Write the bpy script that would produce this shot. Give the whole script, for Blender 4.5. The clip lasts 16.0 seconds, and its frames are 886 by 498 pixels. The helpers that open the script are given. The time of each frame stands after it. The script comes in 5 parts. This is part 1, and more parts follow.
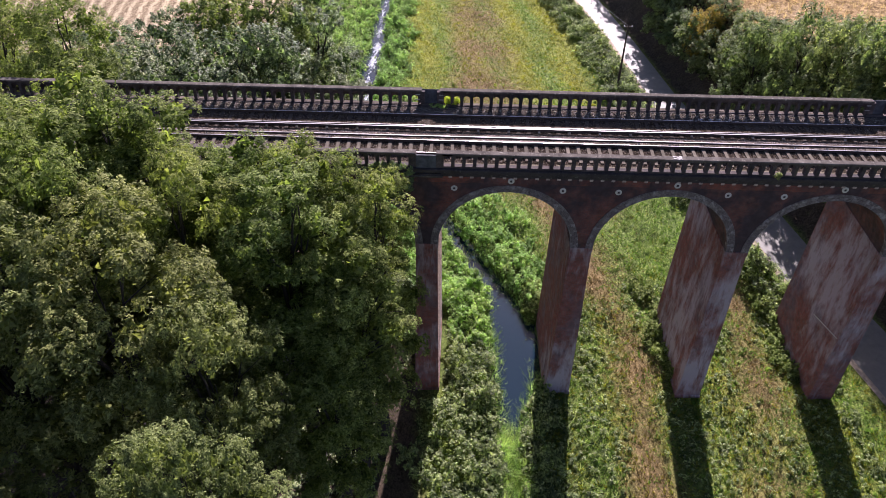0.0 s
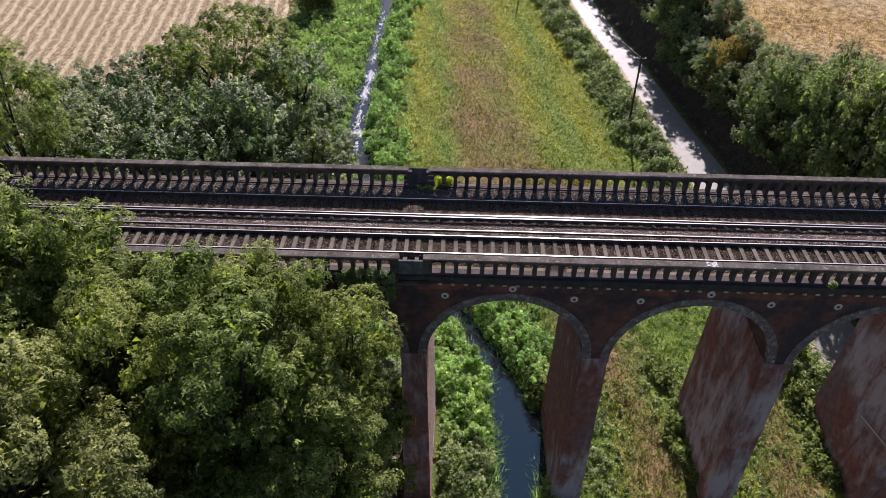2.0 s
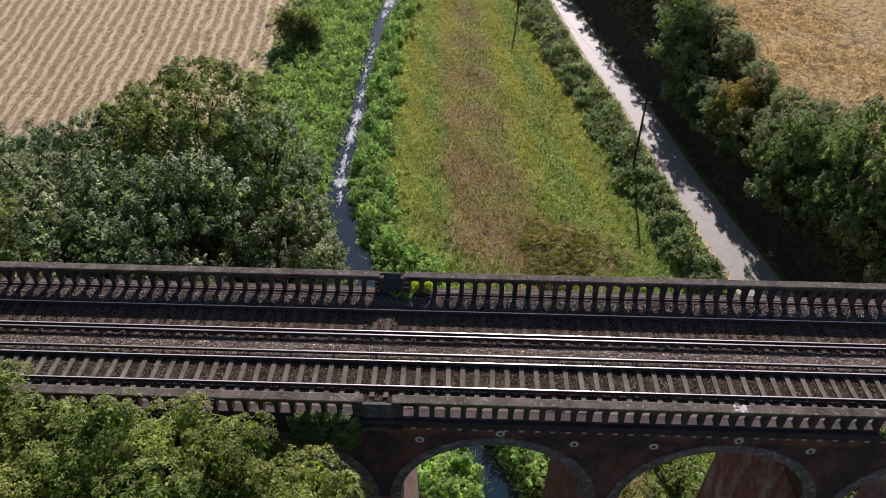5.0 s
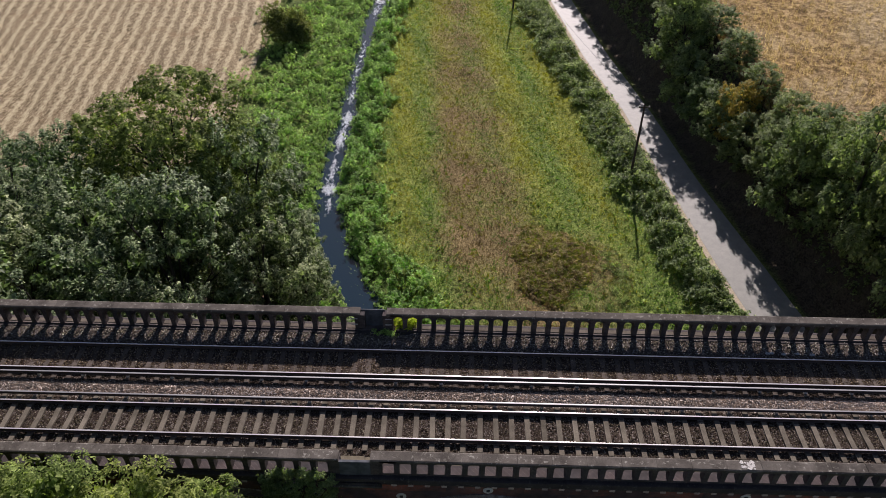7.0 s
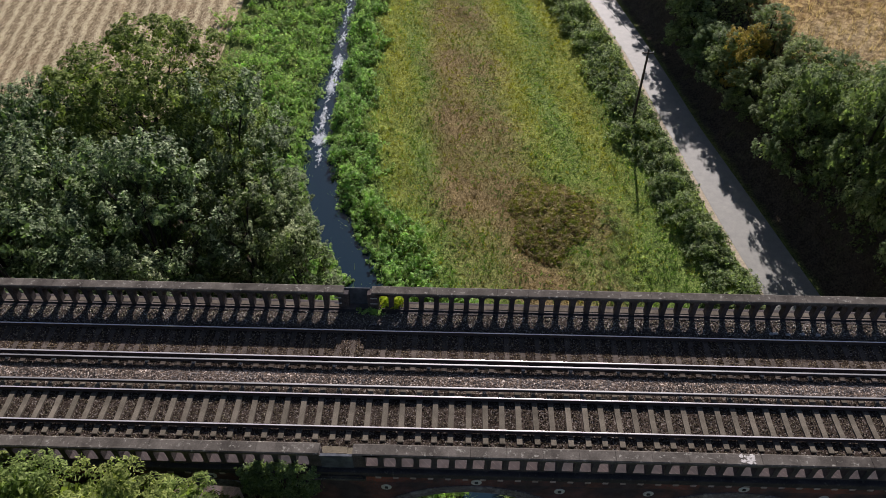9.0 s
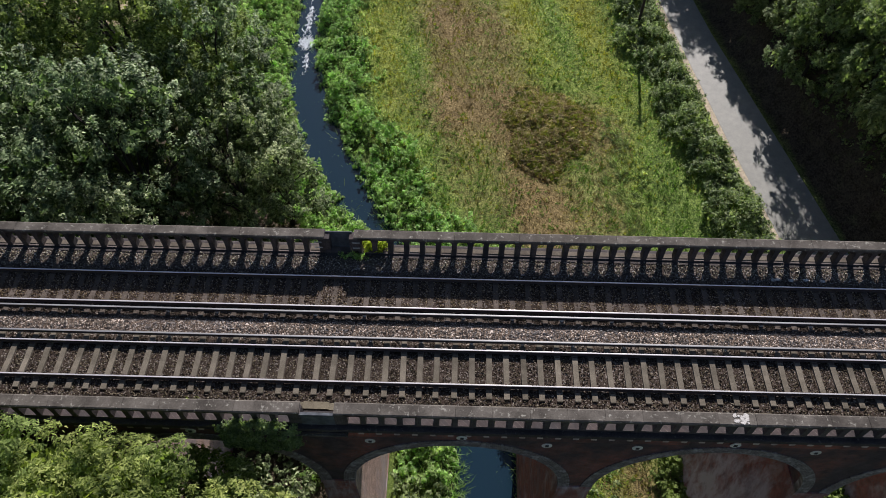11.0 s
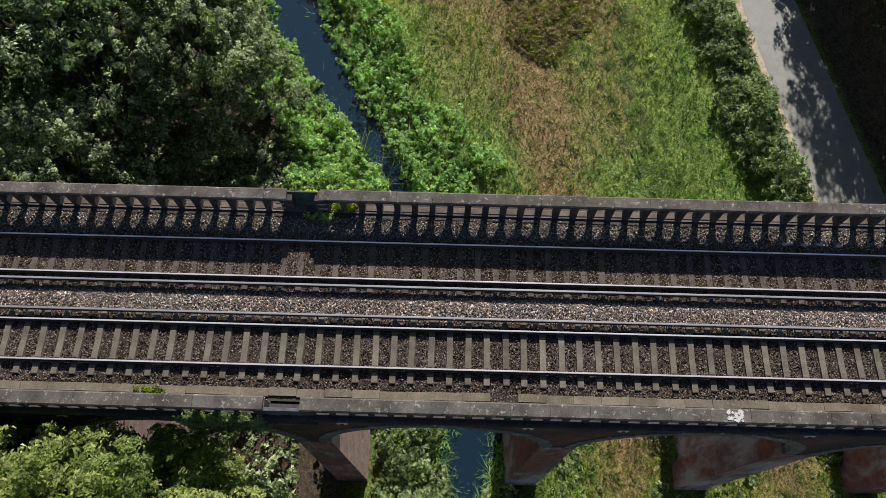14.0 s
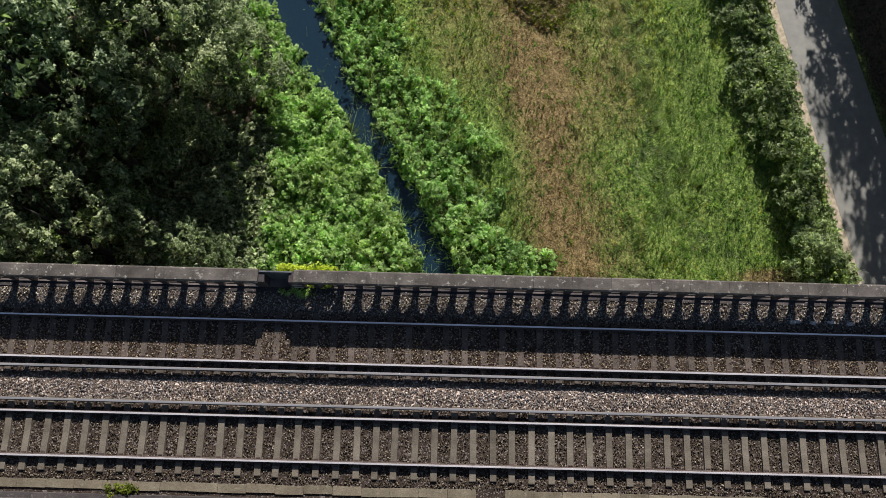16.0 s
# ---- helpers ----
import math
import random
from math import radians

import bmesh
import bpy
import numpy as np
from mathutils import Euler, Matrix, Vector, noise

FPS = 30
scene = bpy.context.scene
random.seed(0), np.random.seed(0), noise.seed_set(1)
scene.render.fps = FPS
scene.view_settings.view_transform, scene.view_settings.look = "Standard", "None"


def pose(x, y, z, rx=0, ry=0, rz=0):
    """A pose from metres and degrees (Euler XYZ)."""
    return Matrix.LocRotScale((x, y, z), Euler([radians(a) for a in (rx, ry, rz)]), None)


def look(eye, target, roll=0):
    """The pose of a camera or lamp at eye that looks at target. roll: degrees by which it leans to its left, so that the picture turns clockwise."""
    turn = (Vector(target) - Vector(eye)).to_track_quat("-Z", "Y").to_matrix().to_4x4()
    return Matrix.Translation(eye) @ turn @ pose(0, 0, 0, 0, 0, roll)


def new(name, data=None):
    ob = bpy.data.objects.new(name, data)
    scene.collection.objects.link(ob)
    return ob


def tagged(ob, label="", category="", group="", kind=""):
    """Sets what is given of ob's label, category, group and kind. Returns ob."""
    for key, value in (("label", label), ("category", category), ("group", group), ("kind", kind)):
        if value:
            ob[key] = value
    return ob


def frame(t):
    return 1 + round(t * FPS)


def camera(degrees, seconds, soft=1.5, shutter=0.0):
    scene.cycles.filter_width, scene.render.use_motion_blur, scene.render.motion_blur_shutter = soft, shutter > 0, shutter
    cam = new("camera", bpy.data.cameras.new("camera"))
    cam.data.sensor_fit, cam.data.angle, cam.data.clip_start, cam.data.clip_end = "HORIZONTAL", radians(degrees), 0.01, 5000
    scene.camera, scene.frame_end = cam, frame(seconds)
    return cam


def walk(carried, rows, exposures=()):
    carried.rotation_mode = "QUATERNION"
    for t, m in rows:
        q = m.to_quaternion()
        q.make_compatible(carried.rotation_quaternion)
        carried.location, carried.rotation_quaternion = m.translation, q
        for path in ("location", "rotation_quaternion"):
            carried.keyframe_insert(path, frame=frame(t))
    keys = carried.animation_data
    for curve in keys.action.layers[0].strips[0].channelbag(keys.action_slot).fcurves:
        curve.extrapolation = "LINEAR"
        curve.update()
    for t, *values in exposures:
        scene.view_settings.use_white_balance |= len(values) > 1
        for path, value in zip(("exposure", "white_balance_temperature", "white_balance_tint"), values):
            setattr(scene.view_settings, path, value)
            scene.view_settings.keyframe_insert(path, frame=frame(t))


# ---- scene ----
cam = camera(62.6, 16.0, soft=0.7)
PATH = [
    (0, (1.257, -38.166, 46.647), (1.227, -36.628, 45.368), 0.9),
    (0.5, (1.385, -35.597, 46.763), (1.352, -34.064, 45.479), 0.8),
    (1, (1.487, -32.892, 46.893), (1.452, -31.361, 45.606), 0.7),
    (1.5, (1.621, -30.467, 46.981), (1.584, -28.937, 45.694), 0.7),
    (2, (1.771, -28.284, 47.035), (1.731, -26.753, 45.748), 0.6),
    (2.5, (1.947, -26.346, 47.11), (1.906, -24.814, 45.825), 0.6),
    (3, (2.118, -24.696, 47.161), (2.076, -23.161, 45.88), 0.6),
    (3.5, (2.283, -23.189, 47.212), (2.241, -21.651, 45.934), 0.6),
    (4, (2.476, -21.892, 47.245), (2.432, -20.351, 45.97), 0.5),
    (4.5, (2.57, -20.787, 47.309), (2.527, -19.244, 46.037), 0.5),
    (5, (2.705, -19.747, 47.354), (2.662, -18.203, 46.083), 0.4),
    (7.5, (3.36, -15.668, 47.402), (3.324, -14.159, 46.089), 0.3),
    (8, (3.459, -14.945, 47.406), (3.425, -13.466, 46.06), 0.4),
    (8.5, (3.583, -14.3, 47.413), (3.55, -12.843, 46.044), 0.4),
    (9, (3.695, -13.647, 47.42), (3.663, -12.241, 45.998), 0.3),
    (11.5, (4.312, -9.777, 47.464), (4.291, -8.657, 45.807), 0.5),
    (12, (4.45, -8.854, 47.425), (4.432, -7.797, 45.727), 0.5),
    (12.5, (4.584, -7.858, 47.452), (4.568, -6.868, 45.714), 0.6),
    (13, (4.716, -6.836, 47.438), (4.703, -5.915, 45.662), 0.7),
    (13.5, (4.819, -5.673, 47.482), (4.808, -4.828, 45.669), 0.8),
    (14, (4.868, -4.378, 47.481), (4.859, -3.603, 45.638), 0.9),
    (14.5, (4.926, -2.882, 47.531), (4.918, -2.178, 45.659), 0.9),
    (15, (5.003, -1.146, 47.626), (4.997, -0.513, 45.728), 1.0),
    (15.5, (5.126, 0.787, 47.735), (5.121, 1.347, 45.815), 1.0),
    (16, (5.29, 2.967, 47.834), (5.285, 3.455, 45.894), 0.9),
]
walk(cam, [(t, look(eye, target, roll)) for t, eye, target, roll in PATH], [(0, 1.32, 6250, 38), (1, 1.12, 6300, 34), (2.0, 0.95, 6350, 31), (5.0, 0.6, 6500, 27), (9.0, 0.5, 6400, 21), (12.0, 0.76, 6250, 16), (16.0, 0.76, 6400, 15)])


# ---- light ----
SUN_TO = Vector((0.11, 1.0, 0.66)).normalized()
world = bpy.data.worlds.new("world")
scene.world = world
world.use_nodes = True
wn = world.node_tree.nodes
sky = wn.new("ShaderNodeTexSky")
sky.sky_type = "NISHITA"
sky.sun_disc = False
sky.air_density = 1.0
sky.dust_density = 0.8
sky.sun_elevation = math.asin(SUN_TO.z)
sky.sun_rotation = math.atan2(SUN_TO.x, SUN_TO.y)
wn["Background"].inputs[1].default_value = 0.052
world.node_tree.links.new(sky.outputs[0], wn["Background"].inputs[0])
sun_data = bpy.data.lights.new("sun", "SUN")
sun_data.energy = 5.0
sun_data.angle = radians(0.55)
sun_data.color = (1.0, 0.95, 0.885)
sun = new("sun", sun_data)
sun.matrix_world = look((0, 60, 90), Vector((0, 60, 90)) - SUN_TO)

rng = np.random.default_rng(7)


# ---- materials ----
class Nodes:
    """A short way to write node trees."""

    def __init__(self, name):
        self.mat = bpy.data.materials.new(name)
        self.mat.use_nodes = True
        self.t = self.mat.node_tree
        self.t.nodes.clear()
        self.out = self.t.nodes.new("ShaderNodeOutputMaterial")

    def n(self, kind, **values):
        node = self.t.nodes.new("ShaderNode" + kind)
        for key, value in values.items():
            setattr(node, key, value)
        return node

    def put(self, socket, value):
        if isinstance(value, bpy.types.NodeSocket):
            self.t.links.new(value, socket)
        elif isinstance(value, (tuple, list)) and len(value) == 3 and socket.type == "RGBA":
            socket.default_value = (*value, 1)
        else:
            socket.default_value = value

    def pos(self):
        return self.n("NewGeometry").outputs["Position"]

    def local(self):
        return self.n("TexCoord").outputs["Object"]

    def noise(self, scale, vector=None, detail=4.0, rough=0.55, stretch=None):
        v = vector if vector is not None else self.pos()
        if stretch:
            m = self.n("Mapping")
            self.put(m.inputs["Vector"], v)
            m.inputs["Scale"].default_value = stretch
            v = m.outputs[0]
        x = self.n("TexNoise")
        self.put(x.inputs["Vector"], v)
        x.inputs["Scale"].default_value = scale
        x.inputs["Detail"].default_value = detail
        x.inputs["Roughness"].default_value = rough
        return x.outputs["Fac"]

    def ramp(self, fac, *stops):
        r = self.n("ValToRGB")
        el = r.color_ramp.elements
        while len(el) < len(stops):
            el.new(0.5)
        for e, (p, c) in zip(el, stops):
            e.position = p
            e.color = (*c, 1) if isinstance(c, tuple) else (c, c, c, 1)
        self.put(r.inputs[0], fac)
        return r.outputs[0]

    def mix(self, fac, a, b, blend="MIX"):
        m = self.n("Mix", data_type="RGBA", blend_type=blend)
        self.put(m.inputs[0], fac)
        self.put(m.inputs[6], a)
        self.put(m.inputs[7], b)
        return m.outputs[2]

    def math(self, op, a, b=0.0, c=0.0):
        m = self.n("Math", operation=op)
        for s, v in zip(m.inputs, (a, b, c)):
            self.put(s, v)
        return m.outputs[0]

    def bump(self, height, strength=0.5, distance=0.02):
        b = self.n("Bump")
        self.put(b.inputs["Height"], height)
        b.inputs["Strength"].default_value = strength
        b.inputs["Distance"].default_value = distance
        return b.outputs[0]

    def surface(self, colour, rough=0.8, metal=0.0, normal=None, spec=0.4):
        p = self.n("BsdfPrincipled")
        self.put(p.inputs["Base Color"], colour)
        self.put(p.inputs["Roughness"], rough)
        self.put(p.inputs["Metallic"], metal)
        p.inputs["Specular IOR Level"].default_value = spec
        if normal is not None:
            self.put(p.inputs["Normal"], normal)
        self.t.links.new(p.outputs[0], self.out.inputs[0])
        return p

    def leafy(self, colour, glow, rough=0.45, spec=0.5, share=0.35):
        """Leaf: a glossy face and light that comes through the blade."""
        p = self.surface(colour, rough, spec=spec)
        tr = self.n("BsdfTranslucent")
        self.put(tr.inputs[0], glow)
        m = self.n("MixShader")
        m.inputs[0].default_value = share
        self.t.links.new(p.outputs[0], m.inputs[1])
        self.t.links.new(tr.outputs[0], m.inputs[2])
        self.t.links.new(m.outputs[0], self.out.inputs[0])


def brick_coords(k):
    """Runs along walls that follow x or y, with z up."""
    sep = k.n("SeparateXYZ")
    k.put(sep.inputs[0], k.pos())
    com = k.n("CombineXYZ")
    k.put(com.inputs[0], k.math("ADD", sep.outputs[0], sep.outputs[1]))
    k.put(com.inputs[1], sep.outputs[2])
    return com.outputs[0], sep


def brick_material(name, reds, dark, lime=0.0, red_share=(0.42, 0.62)):
    k = Nodes(name)
    uv, sep = brick_coords(k)
    b = k.n("TexBrick")
    k.put(b.inputs["Vector"], uv)
    b.inputs["Scale"].default_value = 1.0
    b.inputs["Brick Width"].default_value = 0.225
    b.inputs["Row Height"].default_value = 0.052
    b.inputs["Mortar Size"].default_value = 0.008
    b.inputs["Mortar Smooth"].default_value = 0.3
    b.inputs["Bias"].default_value = -0.1
    b.inputs["Color1"].default_value = (*reds[0], 1)
    b.inputs["Color2"].default_value = (*reds[1], 1)
    b.inputs["Mortar"].default_value = (0.17, 0.14, 0.125, 1)
    soot = k.ramp(k.noise(0.35, detail=6, rough=0.65), (red_share[0], 0.0), (red_share[1], 1.0))
    col = k.mix(soot, b.outputs["Color"], dark, "MIX")
    blotch = k.ramp(k.noise(2.2, detail=5), (0.3, 0.62), (0.7, 1.12))
    col = k.mix(1.0, col, blotch, "MULTIPLY")
    if lime:
        # lime washed out of the joints runs down in soft, broken veils
        sway = k.n("VectorMath", operation="MULTIPLY_ADD")
        k.put(sway.inputs[0], k.n("TexNoise").outputs["Color"])
        sway.inputs[1].default_value = (0.9, 0.9, 0.0)
        k.put(sway.inputs[2], k.pos())
        streak = k.noise(1.0, sway.outputs[0], stretch=(1.3, 1.1, 0.34), detail=8, rough=0.72)
        where = k.noise(0.16, detail=3)
        s = k.ramp(k.math("MULTIPLY", streak, where), (0.22, 0.0), (0.34, lime))
        col = k.mix(s, col, (0.4, 0.365, 0.4))
    h = k.math("ADD", k.math("MULTIPLY", b.outputs["Fac"], -0.6), k.noise(30, detail=3))
    k.surface(col, 0.88, normal=k.bump(h, 0.6, 0.015), spec=0.25)
    return k.mat


BRICK = brick_material("brick_red", ((0.27, 0.075, 0.05), (0.18, 0.058, 0.046)), (0.06, 0.044, 0.05), red_share=(0.3, 0.54))
BRICK_BAND = brick_material("brick_band", ((0.36, 0.085, 0.045), (0.26, 0.065, 0.04)), (0.07, 0.045, 0.048), red_share=(0.36, 0.58))
BRICK_PIER = brick_material("brick_pier", ((0.27, 0.082, 0.062), (0.2, 0.066, 0.056)), (0.17, 0.128, 0.148), lime=0.8, red_share=(0.47, 0.66))
# pier brick with grazing sunlight put into its colour, for the +x faces
BRICK_SUNLIT = brick_material("brick_sunlit_side", ((0.62, 0.43, 0.34), (0.54, 0.38, 0.31)), (0.46, 0.34, 0.29), lime=0.5, red_share=(0.5, 0.75))
BRICK_DARK = brick_material("brick_blue", ((0.075, 0.058, 0.055), (0.055, 0.045, 0.044)), (0.042, 0.04, 0.042))


def ring_material():
    k = Nodes("brick_arch_ring")
    sep = k.n("SeparateXYZ")
    k.put(sep.inputs[0], k.local())
    ang = k.math("ARCTAN2", sep.outputs[2], sep.outputs[0])
    rad = k.math("SQRT", k.math("ADD", k.math("POWER", sep.outputs[0], 2.0), k.math("POWER", sep.outputs[2], 2.0)))
    com = k.n("CombineXYZ")
    k.put(com.inputs[0], k.math("MULTIPLY", ang, 4.7))
    k.put(com.inputs[1], rad)
    b = k.n("TexBrick")
    k.put(b.inputs["Vector"], com.outputs[0])
    for key, v in (("Scale", 1.0), ("Brick Width", 0.08), ("Row Height", 0.115), ("Mortar Size", 0.009), ("Bias", -0.1)):
        b.inputs[key].default_value = v
    b.inputs["Color1"].default_value = (0.13, 0.103, 0.106, 1)
    b.inputs["Color2"].default_value = (0.05, 0.04, 0.044, 1)
    b.inputs["Mortar"].default_value = (0.15, 0.14, 0.135, 1)
    lime = k.ramp(k.noise(1.9, detail=7, rough=0.78), (0.5, 0.0), (0.62, 0.7))
    col = k.mix(lime, b.outputs["Color"], (0.36, 0.34, 0.35))
    k.surface(col, 0.85, normal=k.bump(b.outputs["Fac"], -0.5, 0.01), spec=0.25)
    return k.mat


RING = ring_material()


def stone_material(name, light, dark, lichen=(0.30, 0.29, 0.25), grain=25):
    k = Nodes(name)
    a = k.ramp(k.noise(1.1, detail=6, rough=0.65), (0.35, dark), (0.66, light))
    info = k.n("ObjectInfo").outputs["Random"]
    a = k.mix(1.0, a, k.ramp(info, (0.0, 0.82), (1.0, 1.12)), "MULTIPLY")
    spots = k.ramp(k.noise(7, detail=3, rough=0.6), (0.6, 0.0), (0.68, 0.7))
    a = k.mix(spots, a, lichen)
    fine = k.ramp(k.noise(grain, detail=3), (0.3, 0.75), (0.7, 1.15))
    a = k.mix(1.0, a, fine, "MULTIPLY")
    k.surface(a, 0.95, normal=k.bump(k.noise(18, detail=5), 0.5, 0.02), spec=0.1)
    return k.mat


COPING = stone_material("coping_stone", (0.128, 0.116, 0.1), (0.056, 0.05, 0.043))
CORNICE = stone_material("sooty_stone", (0.07, 0.062, 0.06), (0.038, 0.034, 0.034), (0.13, 0.122, 0.108))
CONCRETE = stone_material("sleeper_concrete", (0.168, 0.148, 0.115), (0.095, 0.084, 0.064), (0.155, 0.132, 0.108))
LID = stone_material("trough_concrete", (0.185, 0.163, 0.115), (0.115, 0.098, 0.07), (0.2, 0.18, 0.13))
SILL = stone_material("sill_stone", (0.16, 0.138, 0.11), (0.085, 0.072, 0.058), (0.13, 0.115, 0.09))
TIMBER = stone_material("sleeper_old", (0.12, 0.1, 0.083), (0.066, 0.055, 0.046), (0.12, 0.1, 0.085))


def plain(name, colour, rough=0.6, metal=0.0, amount=0.25, scale=6, spec=0.4):
    k = Nodes(name)
    v = k.ramp(k.noise(scale, detail=5), (0.3, 1 - amount), (0.7, 1 + amount))
    k.surface(k.mix(1.0, colour, v, "MULTIPLY"), rough, metal, normal=k.bump(k.noise(scale * 5), 0.2, 0.005), spec=spec)
    return k.mat


def rail_head(name, colour, rough, metal):
    k = Nodes(name)
    worn = k.noise(1.4, detail=4, stretch=(0.3, 6.0, 1.0))
    col = k.mix(1.0, colour, k.ramp(worn, (0.3, 0.8), (0.7, 1.12)), "MULTIPLY")
    k.surface(col, k.math("MULTIPLY_ADD", worn, 0.12, rough - 0.06), metal, spec=0.5)
    return k.mat


STEEL = rail_head("polished_rail", (0.74, 0.71, 0.68), 0.22, 0.55)
DULL = rail_head("dull_rail", (0.24, 0.24, 0.24), 0.45, 0.35)
RUST = plain("rusty_rail", (0.062, 0.044, 0.036), 0.8, 0.0, 0.3, 9)
IRON = plain("grey_iron", (0.085, 0.092, 0.102), 0.85, 0.0, 0.4, 3, 0.12)
PAINT = plain("white_paint", (0.5, 0.485, 0.455), 0.7, 0.0, 0.15, 8)
BLACK = plain("black_iron", (0.02, 0.02, 0.022), 0.6)
POT = plain("pale_insulator", (0.42, 0.4, 0.37), 0.5)
CHALK = plain("bird_lime", (0.4, 0.385, 0.36), 0.9, 0.0, 0.45, 14)
PALE = plain("pale_brick", (0.36, 0.29, 0.26), 0.85, 0.0, 0.5, 2.5)
WOOD = plain("tarred_wood", (0.06, 0.045, 0.035), 0.8)
WIRE = plain("wire", (0.12, 0.12, 0.12), 0.5)


def ballast_material():
    k = Nodes("ballast_stones")
    v = k.n("TexVoronoi")
    k.put(v.inputs["Vector"], k.pos())
    v.inputs["Scale"].default_value = 22.0
    v.inputs["Randomness"].default_value = 1.0
    sep = k.n("SeparateColor")
    k.put(sep.inputs[0], v.outputs["Color"])
    col = k.ramp(sep.outputs[0], (0.0, (0.022, 0.017, 0.014)), (0.45, (0.042, 0.033, 0.026)), (0.8, (0.085, 0.069, 0.055)), (1.0, (0.27, 0.245, 0.22)))
    # brake dust darkens and browns the four-foot, the space between the tracks stays paler
    xyz = k.n("SeparateXYZ")
    k.put(xyz.inputs[0], k.pos())
    mid = k.math("ABSOLUTE", k.math("SUBTRACT", xyz.outputs[1], 4.2))
    pale = k.ramp(mid, (0.3, 1.0), (0.55, 0.0))
    dust = k.mix(0.35, col, (0.04, 0.028, 0.023))
    col = k.mix(pale, dust, k.mix(1.0, col, (2.6, 2.5, 2.4), "MULTIPLY"))
    # paler on the shoulder by the far parapet
    shoulder = k.ramp(k.math("SUBTRACT", xyz.outputs[1], 6.9), (0.0, 0.0), (0.25, 1.0))
    col = k.mix(shoulder, col, k.mix(1.0, col, (1.7, 1.8, 1.9), "MULTIPLY"))
    big = k.ramp(k.noise(0.5, detail=3), (0.3, 0.75), (0.7, 1.2))
    col = k.mix(1.0, col, big, "MULTIPLY")
    k.surface(col, 0.95, normal=k.bump(v.outputs["Distance"], -1.0, 0.12), spec=0.02)
    return k.mat


BALLAST = ballast_material()


def stones_material():
    k = Nodes("loose_stones")
    r = k.n("NewGeometry").outputs["Random Per Island"]
    col = k.ramp(r, (0.0, (0.016, 0.012, 0.009)), (0.5, (0.058, 0.045, 0.031)), (0.85, (0.13, 0.11, 0.07)), (1.0, (0.27, 0.235, 0.185)))
    xyz = k.n("SeparateXYZ")
    k.put(xyz.inputs[0], k.pos())
    mid = k.math("ABSOLUTE", k.math("SUBTRACT", xyz.outputs[1], 4.2))
    pale = k.math("MULTIPLY", k.ramp(mid, (0.25, 1.0), (0.5, 0.0)), k.ramp(k.noise(0.3, detail=3), (0.35, 0.35), (0.6, 1.0)))
    col = k.mix(pale, col, k.ramp(r, (0.0, (0.095, 0.083, 0.077)), (0.5, (0.18, 0.162, 0.15)), (0.85, (0.26, 0.238, 0.22)), (1.0, (0.37, 0.345, 0.32))))
    # brighter stones on the far shoulder, from y = 6.9
    shoulder = k.ramp(k.math("SUBTRACT", xyz.outputs[1], 6.9), (0.0, 0.0), (0.25, 1.0))
    col = k.mix(shoulder, col, k.mix(1.0, col, (1.55, 1.8, 2.1), "MULTIPLY"))
    # stones brightened from y = 5 across the far track
    far_track = k.ramp(k.math("SUBTRACT", xyz.outputs[1], 5.0), (0.0, 0.0), (0.2, 1.0))
    col = k.mix(far_track, col, k.mix(1.0, col, (1.4, 1.3, 1.2), "MULTIPLY"))
    # bands beside the live rails: grease, with the rails' shadow painted in
    col = k.mix(1.0, col, k.ramp(mid, (0.45, 1.0), (0.58, 0.42), (0.95, 0.42), (1.1, 1.0)), "MULTIPLY")
    k.surface(col, 1.0, spec=0.02)
    return k.mat


STONES = stones_material()


